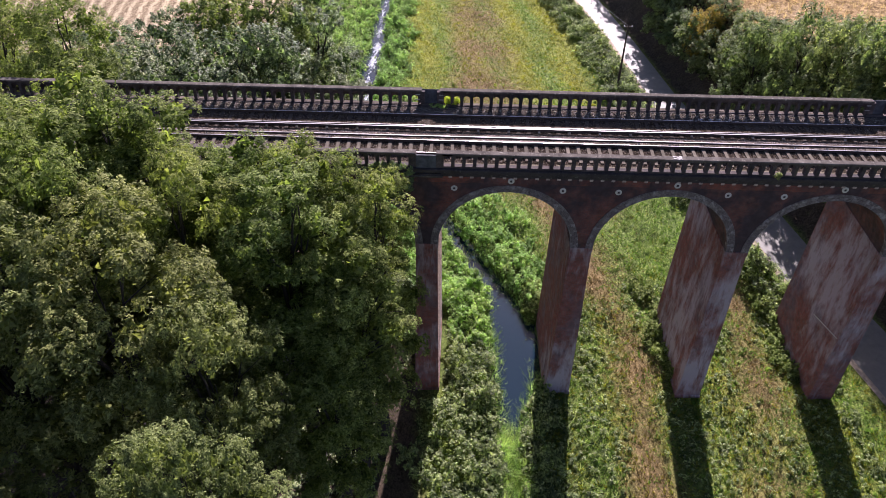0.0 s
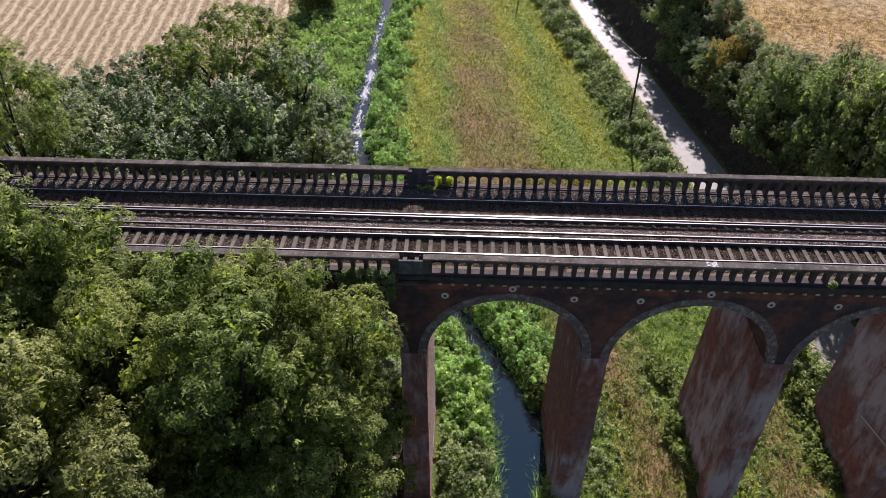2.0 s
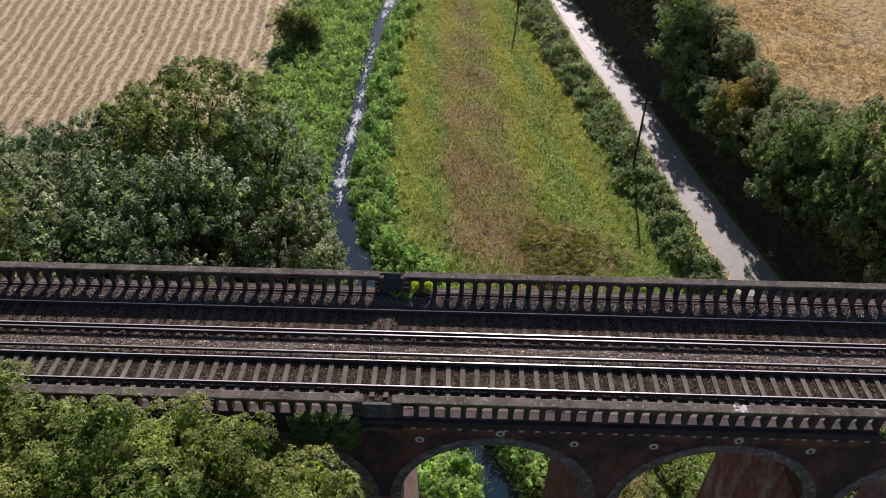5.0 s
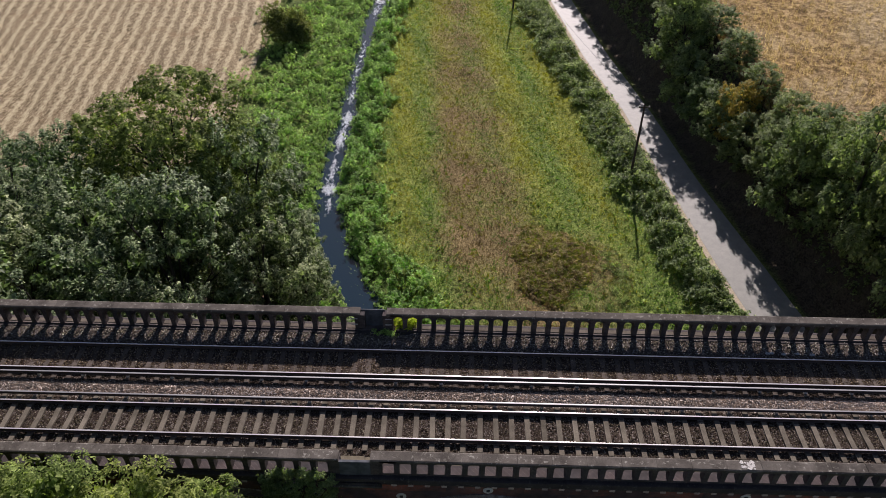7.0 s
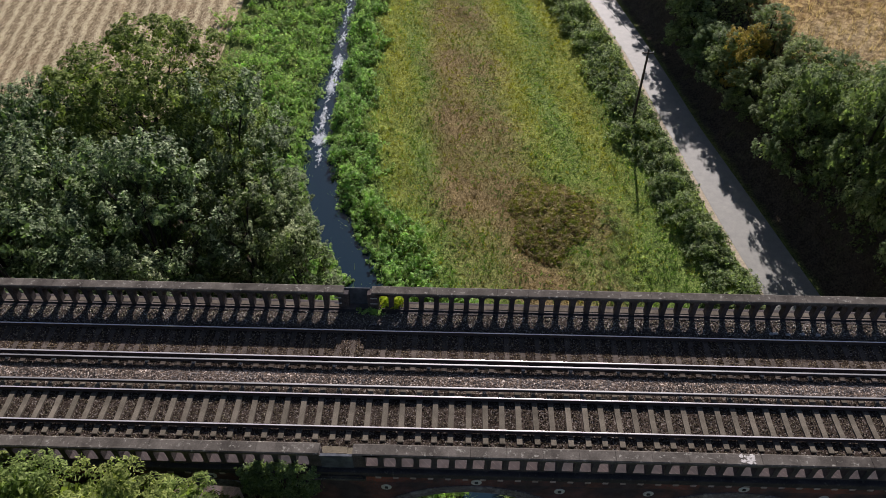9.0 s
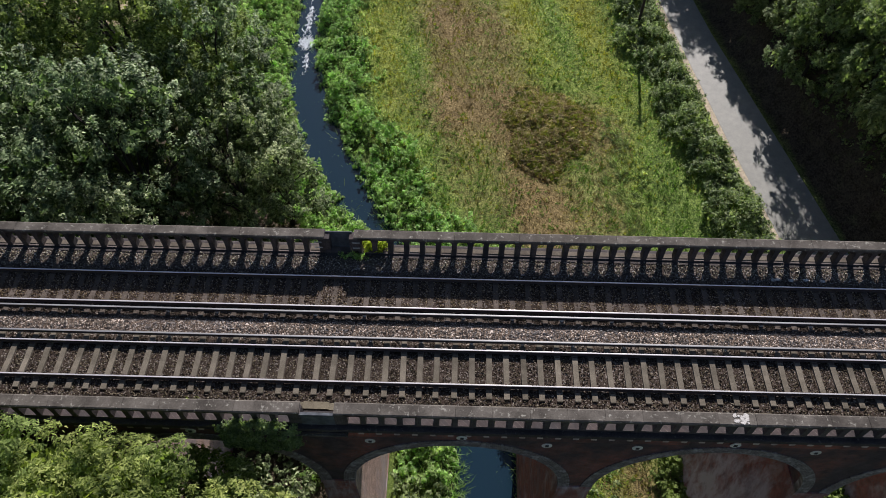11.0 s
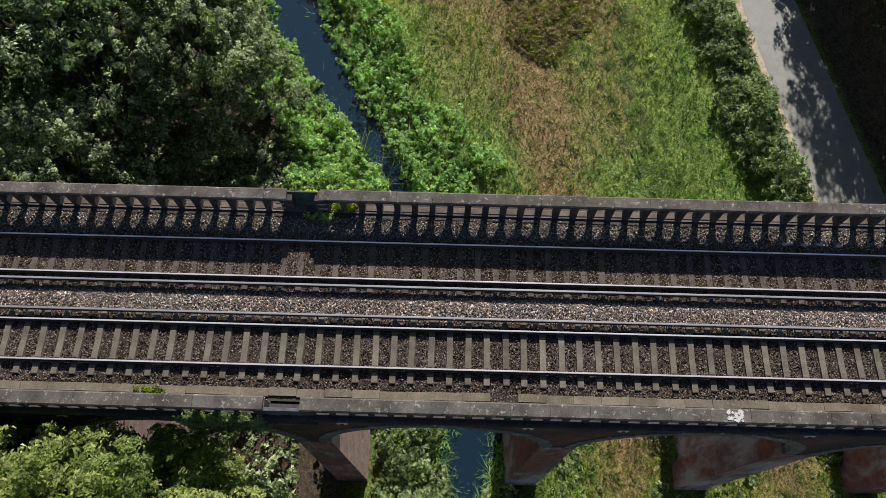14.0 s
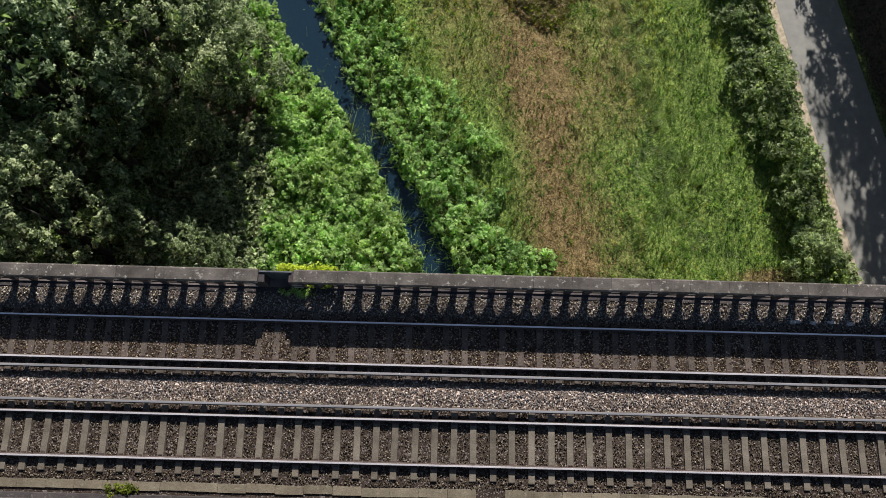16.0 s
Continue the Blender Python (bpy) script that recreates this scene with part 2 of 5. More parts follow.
def ground_material():
    k = Nodes("meadow_ground")
    zone = k.n("Attribute", attribute_name="zone").outputs["Color"]
    s = k.n("SeparateColor")
    k.put(s.inputs[0], zone)
    n1, n2, n3 = k.noise(0.6, detail=6, rough=0.65), k.noise(4.0, detail=5, rough=0.7), k.noise(22, detail=3)
    n4 = k.noise(9.0, detail=6, rough=0.75, stretch=(1.0, 0.6, 1.0))
    mat = k.math("ADD", k.math("MULTIPLY", n4, 0.5), k.math("ADD", k.math("MULTIPLY", n2, 0.32), k.math("MULTIPLY", k.noise(1.1, detail=4), 0.18)))
    grass = k.ramp(mat, (0.40, (0.026, 0.048, 0.014)), (0.5, (0.095, 0.155, 0.032)), (0.59, (0.25, 0.34, 0.085)))
    gold = k.ramp(mat, (0.40, (0.045, 0.06, 0.012)), (0.5, (0.17, 0.195, 0.03)), (0.59, (0.36, 0.38, 0.08)))
    grass = k.mix(k.n("Attribute", attribute_name="zone").outputs["Alpha"], grass, gold)
    dry = k.ramp(mat, (0.40, (0.06, 0.045, 0.02)), (0.5, (0.16, 0.118, 0.05)), (0.6, (0.32, 0.245, 0.112)))
    lush = k.ramp(mat, (0.42, (0.03, 0.05, 0.014)), (0.58, (0.11, 0.16, 0.04)))
    soil = k.ramp(mat, (0.42, (0.022, 0.017, 0.011)), (0.58, (0.1, 0.078, 0.052)))
    edge = k.math("MULTIPLY", k.math("SUBTRACT", n1, 0.5), 1.4)

    def where(c):
        return k.ramp(k.math("ADD", c, k.math("MULTIPLY", edge, k.math("MULTIPLY", c, k.math("SUBTRACT", 1.6, c)))), (0.12, 0.0), (0.95, 1.0))
    col = k.mix(where(s.outputs[0]), grass, dry)
    col = k.mix(where(s.outputs[1]), col, lush)
    col = k.mix(where(s.outputs[2]), col, soil)
    col = k.mix(1.0, col, k.ramp(n3, (0.25, 0.6), (0.75, 1.3)), "MULTIPLY")
    k.surface(col, 0.95, normal=k.bump(k.math("ADD", n2, n3), 0.8, 0.12), spec=0.15)
    return k.mat


GROUND = ground_material()


def stubble_material():
    k = Nodes("cut_straw")
    # swaths run in gentle curves away from the copse
    warp = k.n("SeparateXYZ")
    k.put(warp.inputs[0], k.pos())
    bend = k.math("MULTIPLY", k.math("SUBTRACT", warp.outputs[1], 62.0), k.math("MULTIPLY_ADD", k.math("ADD", warp.outputs[0], 27.0), -0.0022, 0.09))
    u = k.math("ADD", k.math("ADD", warp.outputs[0], bend), k.math("MULTIPLY", k.noise(0.25, detail=2), 1.2))
    wave = k.math("POWER", k.math("ABSOLUTE", k.math("SINE", k.math("MULTIPLY", u, 1.85))), 4.0)
    row = k.math("ADD", k.math("MULTIPLY_ADD", wave, 0.17, -0.05), k.math("MULTIPLY_ADD", k.math("SUBTRACT", k.noise(3.2, detail=7, rough=0.85, stretch=(1.0, 0.4, 1.0)), 0.5), 1.35, 0.5))
    col = k.ramp(row, (0.36, (0.13, 0.1, 0.052)), (0.5, (0.31, 0.245, 0.145)), (0.64, (0.52, 0.45, 0.28)))
    bare = k.ramp(k.noise(0.16, detail=5, rough=0.7), (0.56, 0.0), (0.7, 0.75))
    col = k.mix(bare, col, (0.25, 0.175, 0.095))
    k.surface(col, 0.95, normal=k.bump(row, 0.9, 0.25), spec=0.15)
    return k.mat


STUBBLE = stubble_material()


def wheat_material():
    k = Nodes("standing_crop")
    a = k.noise(1.2, detail=7, rough=0.75)
    col = k.ramp(a, (0.4, (0.09, 0.058, 0.024)), (0.5, (0.24, 0.16, 0.066)), (0.6, (0.45, 0.33, 0.16)))
    big = k.ramp(k.noise(0.07, detail=4), (0.44, 0.0), (0.56, 0.9))
    col = k.mix(big, col, k.ramp(a, (0.4, (0.18, 0.135, 0.07)), (0.6, (0.5, 0.395, 0.22))))
    k.surface(col, 0.95, normal=k.bump(a, 1.0, 0.4), spec=0.15)
    return k.mat


WHEAT = wheat_material()


def road_material():
    k = Nodes("chalky_lane")
    a = k.noise(1.3, detail=6, rough=0.7)
    col = k.ramp(a, (0.3, (0.145, 0.148, 0.13)), (0.7, (0.21, 0.21, 0.182)))
    fine = k.ramp(k.noise(40, detail=3), (0.3, 0.82), (0.7, 1.12))
    k.surface(k.mix(1.0, col, fine, "MULTIPLY"), 0.62, normal=k.bump(k.noise(60), 0.3, 0.01), spec=0.35)
    return k.mat


ROAD = road_material()
VERGE = plain("dusty_verge", (0.33, 0.28, 0.2), 0.95, 0, 0.35, 4)


def water_material():
    k = Nodes("river_water")
    k.surface((0.008, 0.021, 0.034), 0.06, normal=k.bump(k.noise(4.5, detail=5, rough=0.6, stretch=(1, 0.6, 1)), 0.14, 0.04), spec=0.3)
    return k.mat


WATER = water_material()


def foam_material():
    k = Nodes("white_water")
    # grey-blue: the sky's reflection on ruffled water is put into the colour
    k.surface((0.46, 0.5, 0.55), 0.5, normal=k.bump(k.noise(9), 0.6, 0.05))
    return k.mat


FOAM = foam_material()


def leaf_material(name, dark, mid, light, share=0.45, glow=(1.6, 1.8, 0.95), rough=0.65, spec=0.14, matted=0.0, straw=None, vary=0.55):
    k = Nodes(name)
    r = k.n("NewGeometry").outputs["Random Per Island"]
    o = k.n("ObjectInfo").outputs["Random"]
    patch = k.noise(0.45, detail=2)
    t = k.math("ADD", k.math("MULTIPLY", r, vary), k.math("MULTIPLY_ADD", patch, 0.55, 0.5 * (0.55 - vary)))
    col = k.ramp(t, (0.25, dark), (0.52, mid), (0.85, light))
    col = k.mix(1.0, col, k.ramp(o, (0.0, (0.85, 0.92, 0.9)), (1.0, (1.12, 1.06, 1.0))), "MULTIPLY")
    if straw:
        col = k.mix(k.ramp(k.noise(0.33, detail=5, rough=0.7), (0.52, 0.0), (0.68, 0.4)), col, straw)
    if matted:
        lay = k.noise(1.3, detail=5, rough=0.75)
        col = k.mix(1.0, col, k.ramp(lay, (0.34, 1 - matted), (0.5, 1.0), (0.66, 1 + matted)), "MULTIPLY")
    k.leafy(col, k.mix(1.0, col, glow, "MULTIPLY"), rough, spec, share)
    return k.mat


LEAF_ASH = leaf_material("ash_leaves", (0.032, 0.05, 0.014), (0.13, 0.17, 0.047), (0.35, 0.4, 0.14), 0.4, (1.55, 1.8, 0.75), spec=0.08, matted=0.35, vary=0.42)
LEAF_OLIVE = leaf_material("olive_leaves", (0.038, 0.052, 0.019), (0.14, 0.172, 0.06), (0.32, 0.36, 0.145), 0.35, (1.5, 1.6, 0.75), spec=0.07, matted=0.35, vary=0.4)
LEAF_COPSE = leaf_material("copse_leaves", (0.022, 0.036, 0.014), (0.096, 0.138, 0.058), (0.46, 0.53, 0.3), 0.28, (1.25, 1.6, 0.75), rough=0.55, spec=0.2, matted=0.45, vary=0.42)
LEAF_HEDGE = leaf_material("hedge_leaves", (0.04, 0.06, 0.028), (0.145, 0.19, 0.088), (0.38, 0.43, 0.22), 0.42, (1.5, 1.7, 0.8), matted=0.4, vary=0.32)
LEAF_BRAMBLE = leaf_material("bramble_leaves", (0.04, 0.066, 0.032), (0.14, 0.19, 0.092), (0.36, 0.42, 0.24), 0.56, (1.8, 2.0, 1.0), rough=0.55, spec=0.18, matted=0.5)
LEAF_GOLD = leaf_material("golden_leaves", (0.17, 0.13, 0.03), (0.3, 0.225, 0.05), (0.4, 0.31, 0.09))
LEAF_BANK = leaf_material("bank_leaves", (0.062, 0.115, 0.04), (0.21, 0.325, 0.118), (0.52, 0.61, 0.31), 0.58, (1.8, 2.0, 1.05), matted=0.48, straw=(0.28, 0.32, 0.11), vary=0.36)
LEAF_YELLOW = leaf_material("fresh_yellow_leaves", (0.24, 0.3, 0.02), (0.36, 0.42, 0.04), (0.5, 0.52, 0.09), 0.5)
GRASS = leaf_material("grass_blades", (0.034, 0.07, 0.018), (0.088, 0.155, 0.038), (0.21, 0.3, 0.085), 0.55, (1.5, 1.8, 0.8), 0.7, 0.12, 0.65, straw=(0.15, 0.17, 0.06), vary=0.26)
GRASS_YELLOW = leaf_material("yellowing_grass", (0.05, 0.075, 0.014), (0.145, 0.18, 0.03), (0.28, 0.31, 0.07), 0.58, (1.75, 1.65, 0.6), 0.7, 0.12, 0.6, straw=(0.24, 0.18, 0.07), vary=0.26)
STRAW = leaf_material("dry_stems", (0.09, 0.068, 0.03), (0.185, 0.142, 0.06), (0.33, 0.265, 0.125), 0.4, (1.3, 1.15, 0.7), 0.7, 0.2, 0.35)
BROWN = leaf_material("withered_leaves", (0.2, 0.175, 0.09), (0.36, 0.315, 0.165), (0.52, 0.46, 0.28), 0.6, (1.3, 1.2, 0.8), 0.7, 0.2, 0.3)
BARK = plain("bark", (0.026, 0.022, 0.018), 0.9, 0, 0.4, 5)


# ---- mesh helpers ----
def mesh_of(name, verts, faces, mats):
    """A mesh from arrays of one kind of polygon."""
    me = bpy.data.meshes.new(name)
    verts, faces = np.asarray(verts, np.float32), np.asarray(faces, np.int32)
    n, k = faces.shape
    me.vertices.add(len(verts))
    me.vertices.foreach_set("co", verts.ravel())
    me.loops.add(n * k)
    me.loops.foreach_set("vertex_index", faces.ravel())
    me.polygons.add(n)
    me.polygons.foreach_set("loop_start", np.arange(0, n * k, k, dtype=np.int32))
    me.polygons.foreach_set("loop_total", np.full(n, k, np.int32))
    for m in mats if isinstance(mats, (list, tuple)) else [mats]:
        me.materials.append(m)
    me.update(calc_edges=True)
    me.validate()
    return me


def thing(name, label, category, at=(0, 0, 0), group="", kind=""):
    ob = new(name)
    ob.location = at
    ob.empty_display_size = 0.2
    return tagged(ob, label, category, group, kind)


def part(name, data, material, parent, label="", at=None):
    """One mesh object under a thing or a part; data is a bmesh or a mesh."""
    if isinstance(data, bmesh.types.BMesh):
        me = bpy.data.meshes.new(name)
        data.to_mesh(me)
        data.free()
        for m in material if isinstance(material, (list, tuple)) else [material]:
            me.materials.append(m)
    else:
        me = data
    ob = new(name, me)
    ob.parent = parent
    if at is not None:
        ob.location = at
    if label:
        ob["label"] = label
    return ob


def solo(name, data, material, label, category, group="", kind="", at=None):
    return tagged(part(name, data, material, None, "", at), label, category, group, kind)


def box(bm, x0, x1, y0, y1, z0, z1, bevel=0.0):
    made = bmesh.ops.create_cube(bm, size=1.0)["verts"]
    for v in made:
        v.co = Vector(((x0 + x1) / 2 + v.co.x * (x1 - x0), (y0 + y1) / 2 + v.co.y * (y1 - y0), (z0 + z1) / 2 + v.co.z * (z1 - z0)))
    if bevel:
        edges = list({e for v in made for e in v.link_edges})
        bmesh.ops.bevel(bm, geom=edges, offset=bevel, segments=1, affect="EDGES")
    return bm


def slab(x0, x1, y0, y1, z0, z1, bevel=0.0):
    return box(bmesh.new(), x0, x1, y0, y1, z0, z1, bevel)


def extrude_x(profile, x0, x1, slots=None):
    """A closed y-z profile drawn out along x."""
    bm = bmesh.new()
    a = [bm.verts.new((x0, y, z)) for y, z in profile]
    b = [bm.verts.new((x1, y, z)) for y, z in profile]
    n = len(profile)
    for i in range(n):
        f = bm.faces.new((a[i], a[(i + 1) % n], b[(i + 1) % n], b[i]))
        if slots:
            f.material_index = slots[i]
    bm.faces.new(a[::-1])
    bm.faces.new(b)
    bmesh.ops.recalc_face_normals(bm, faces=bm.faces[:])
    return bm


def tube(points, radii, sides=6):
    """Verts and quads of a tapered tube along points."""
    pts = [Vector(p) for p in points]
    verts, faces = [], []
    for i, p in enumerate(pts):
        d = (pts[min(i + 1, len(pts) - 1)] - pts[max(i - 1, 0)]).normalized()
        a = d.orthogonal().normalized()
        b = d.cross(a)
        for k in range(sides):
            w = 2 * math.pi * k / sides
            verts.append(p + (a * math.cos(w) + b * math.sin(w)) * radii[i])
        if i:
            for k in range(sides):
                o, q = (i - 1) * sides, i * sides
                faces.append((o + k, o + (k + 1) % sides, q + (k + 1) % sides, q + k))
    return verts, faces


def tubes(runs, sides=6):
    verts, faces = [], []
    for points, radii in runs:
        v, f = tube(points, radii, sides)
        faces += [tuple(i + len(verts) for i in q) for q in f]
        verts += v
    return verts, faces


# ---- lie of the land ----
ROAD_LEFT = ((-8.0, 260), (5.0, 170), (17.0, 110), (21.0, 82), (24.2, 66.5), (26.3, 51), (28.7, 35.3), (31.2, 21.5), (33.5, 10), (36.5, -2), (41.0, -18), (50.0, -45), (80, -110))
ROAD_RIGHT = ((-4.5, 262), (8.5, 172), (20.3, 111), (24.6, 82.5), (27.6, 66.5), (30.0, 51.2), (33.2, 35.6), (36.0, 21.8), (38.3, 10.5), (41.3, -1), (45.6, -16), (54.5, -42), (84, -106))
RIVER = ((-12, 400, 1.4), (-12.5, 180, 1.4), (-9.0, 122, 1.4), (-10.2, 108, 1.2), (-11.3, 96, 0.9), (-11.4, 86, 0.55), (-11.6, 76, 0.65), (-11.2, 68, 0.75), (-11.5, 58, 0.8), (-11.3, 50, 0.95), (-9.8, 41, 1.3), (-7.4, 35, 1.5), (-4.0, 29, 1.2), (-1.4, 25, 0.9),
         (1.5, 20.5, 0.7), (3.6, 16.5, 0.9), (5.7, 11.8, 1.2), (6.85, 7.5, 2.1), (6.9, 3.0, 1.9), (6.3, -1.5, 1.0), (6.2, -6, 0.55), (6.3, -12, 0.7), (5.5, -22, 1.2), (3.0, -40, 1.3), (-2, -80, 1.4), (-10, -300, 1.5))


def along(table, y, k):
    ys = [r[1] for r in table][::-1]
    return np.interp(y, ys, [r[k] for r in table][::-1])


def smooth(a, b, v):
    t = np.clip((v - a) / (b - a), 0, 1)
    return t * t * (3 - 2 * t)


def river_gap(x, y):
    """Metres from the water's middle, and half its width."""
    return np.abs(x - along(RIVER, y, 0)) * 0.9, along(RIVER, y, 2)


def land(x, y):
    """The height of the ground."""
    x, y = np.asarray(x, float), np.asarray(y, float)
    z = 0.35 - 0.75 * smooth(8, 34, y)
    left = along(ROAD_LEFT, y, 0)
    z = z + (0.75 - z) * smooth(-9, -1, x - left)
    d = x - along(ROAD_RIGHT, y, 0)
    bank = smooth(0.8, 8.5, d)
    z = z + bank * (8.3 * smooth(-25, 30, y) + 1.0) + smooth(10, 160, d) * 9
    gap, half = river_gap(x, y)
    z = z - 1.55 * (1 - smooth(half - 0.5, half + 1.1, gap))
    z = z + 0.18 * (np.sin(x * 0.31 + 1) * np.sin(y * 0.23) + 0.5 * np.sin(x * 0.9 + y * 0.6)) * smooth(0.0, 3.0, np.abs(x - left - 2) - 2.4)
    return z


def axis(lo, hi, step, far):
    mid = np.arange(lo, hi + step / 2, step)
    out, d, p = [], step, 0.0
    while p < far:
        d *= 1.35
        p += d
        out.append(p)
    out = np.array(out)
    return np.concatenate([(lo - out)[::-1], mid, hi + out])


def sheet(name, xs, ys, lift=0.0):
    X, Y = np.meshgrid(xs, ys)
    Z = land(X, Y) + lift
    nx, ny = len(xs), len(ys)
    i = (np.arange(ny - 1)[:, None] * nx + np.arange(nx - 1)[None, :]).ravel()
    return np.stack([X.ravel(), Y.ravel(), Z.ravel()], 1), np.stack([i, i + 1, i + nx + 1, i + nx], 1)


def strip(rows_left, rows_right, across, ys, lift, name, mat):
    """A band between two lines that follows the ground."""
    a, b = along(rows_left, ys, 0), along(rows_right, ys, 0)
    t = np.linspace(0, 1, across)
    X = a[:, None] * (1 - t) + b[:, None] * t
    Y = np.repeat(ys[:, None], across, 1)
    Z = land(X, Y) + lift
    i = (np.arange(len(ys) - 1)[:, None] * across + np.arange(across - 1)[None, :]).ravel()
    return mesh_of(name, np.stack([X.ravel(), Y.ravel(), Z.ravel()], 1), np.stack([i, i + 1, i + across + 1, i + across], 1), mat)


gv, gf = sheet("ground", axis(-72, 72, 0.6, 2600), axis(-48, 122, 0.6, 2600))
ground_mesh = mesh_of("ground", gv, gf, GROUND)
gx, gy = gv[:, 0], gv[:, 1]
gap, half = river_gap(gx, gy)
left = along(ROAD_LEFT, gy, 0)


def parched(x, y):
    """How far the grass is mown and browned."""
    ys = [-40, -6, 6, 14, 23, 31, 38, 54, 75, 99, 112, 220]
    mid = np.interp(y, ys, [15, 16.4, 17.0, 14.4, 13.0, 11.5, 7.5, 4.8, 3.6, 2.4, 1.8, -3])
    wide = np.interp(y, ys, [2.2, 2.0, 2.0, 2.8, 3.9, 5.2, 6.5, 4.8, 3.8, 2.8, 2.6, 2.5])
    d = 0.95 * np.exp(-((x - mid) / wide) ** 2)
    d = d + 0.7 * np.exp(-((x - np.interp(y, [-30, -8, 7, 15], [22, 25, 26.5, 27])) / 2.4) ** 2) * (y < 14)
    d = d + 0.4 * np.exp(-((x - 18) / 3.5) ** 2 - ((y - 36) / 7) ** 2)
    d = d * np.interp(y, [20, 40, 60, 90], [1.0, 0.98, 0.9, 0.85])
    return np.clip(d + 0.3 * np.sin(x * 0.5 + 0.3 * y) * np.sin(0.22 * y - 0.4 * x) * (d > 0.1) + 0.03, 0, 1)


def yellowing(x, y):
    """How far the uncut grass has turned yellow beside the mown track."""
    up = np.interp(y, [0, 12, 22, 40, 60, 110], [0.55, 0.2, 0.05, 0.45, 0.85, 0.95])
    return np.clip(up * (0.75 + 0.35 * np.sin(0.9 * x + 0.08 * y) + 0.2 * np.sin(0.37 * y + 1.1 * x)), 0, 1)


dry = parched(gx, gy)
lush = 1 - smooth(1.0, 5.5, gap - half)
lush = np.maximum(lush, (gx < along(RIVER, gy, 0)) * (gy > 0) * 0.7)
soil = smooth(-0.5, 1.0, gx - along(ROAD_RIGHT, gy, 0)) * (1 - smooth(12, 15, gx - left))
soil = np.maximum(soil, 1 - smooth(-0.6, 0.4, gap - half))
soil = np.maximum(soil, smooth(1.0, -2.0, gx) * smooth(10.0, 8.0, gy))
soil = np.maximum(soil, smooth(-6, -9, gx) * (1 - smooth(36, 44, gy)) * smooth(4, 8, gy))
zone = ground_mesh.color_attributes.new("zone", "FLOAT_COLOR", "POINT")
zone.data.foreach_set("color", np.stack([np.clip(dry, 0, 1), np.clip(lush, 0, 1), np.clip(soil, 0, 1), yellowing(gx, gy)], 1).astype(np.float32).ravel())
ground_mesh.polygons.foreach_set("use_smooth", np.ones(len(gf), bool))
solo("ground", ground_mesh, None, "uneven meadow ground with mown brown track", "ground", kind="structure")

road_ys = np.arange(-108, 262, 1.0)[::-1]
solo("road", strip(ROAD_LEFT, ROAD_RIGHT, 7, road_ys, 0.05, "road", ROAD), None, "narrow pale chalky country lane", "road", kind="structure")
kerb = tuple((x - 0.55, y) for x, y in ROAD_LEFT)
solo("verge", strip(kerb, tuple((x + 0.05, y) for x, y in ROAD_LEFT), 3, road_ys, 0.035, "verge", VERGE), None, "dusty straw-coloured verge beside the lane", "verge", kind="structure")


def river_mesh():
    ys = np.concatenate([np.arange(-290, -40, 6.0), np.arange(-40, 130, 0.7), np.arange(130, 396, 6.0)])
    c, h = along(RIVER, ys, 0), along(RIVER, ys, 2) + 0.9
    t = np.linspace(-1, 1, 7)
    X = c[:, None] + h[:, None] * t
    Y = np.repeat(ys[:, None], 7, 1)
    Z = np.full_like(X, -0.75)
    i = (np.arange(len(ys) - 1)[:, None] * 7 + np.arange(6)[None, :]).ravel()
    return mesh_of("river", np.stack([X.ravel(), Y.ravel(), Z.ravel()], 1), np.stack([i, i + 1, i + 8, i + 7], 1), WATER)


solo("river", river_mesh(), None, "shallow chalk stream with dark rippled water", "river", kind="structure")


def foam(x0, y0, wide, long, count, seed):
    """Broken water: torn ribbons drawn out along the flow, coloured like reflected sky."""
    r = np.random.default_rng(seed)
    bm = bmesh.new()
    for _ in range(count):
        cx, cy, a, b, w = r.normal(0, wide * 0.42), r.normal(0, long * 0.5), r.uniform(0.015, 0.085), r.uniform(0.12, 0.75), r.uniform(-1, 1)
        last = None
        for k in range(7):
            t = k / 6 - 0.5
            m = cx + 0.1 * math.sin(5 * t + 3 * w) + w * 0.12 * t
            h = a * (1 - 3.6 * t * t) * r.uniform(0.5, 1.1) + 0.004
            row = [bm.verts.new((m - h, cy + b * t, 0.012)), bm.verts.new((m, cy + b * t, 0.03)), bm.verts.new((m + h, cy + b * t, 0.012))]
            if last:
                bm.faces.new((last[0], last[1], row[1], row[0]))
                bm.faces.new((last[1], last[2], row[2], row[1]))
            last = row
    return solo("white_water", bm, FOAM, "white broken water with sky reflection in its colour", "water", kind="stuff", at=(x0, y0, -0.75))


for i, (fy0, fw, fl, n) in enumerate(((50.5, 0.9, 0.9, 170), (47.5, 0.35, 1.6, 30), (54.5, 0.5, 2.2, 90), (61.0, 0.5, 2.6, 230), (66.0, 0.7, 1.8, 240), (106.0, 1.5, 2.2, 200), (72.0, 0.4, 2.6, 60), (78.0, 0.35, 3.0, 50), (86.0, 0.35, 3.0, 50), (101.0, 0.7, 2.2, 90), (118.0, 0.8, 4.0, 90))):
    foam(float(along(RIVER, fy0, 0)), fy0, fw, fl, n, 300 + i)


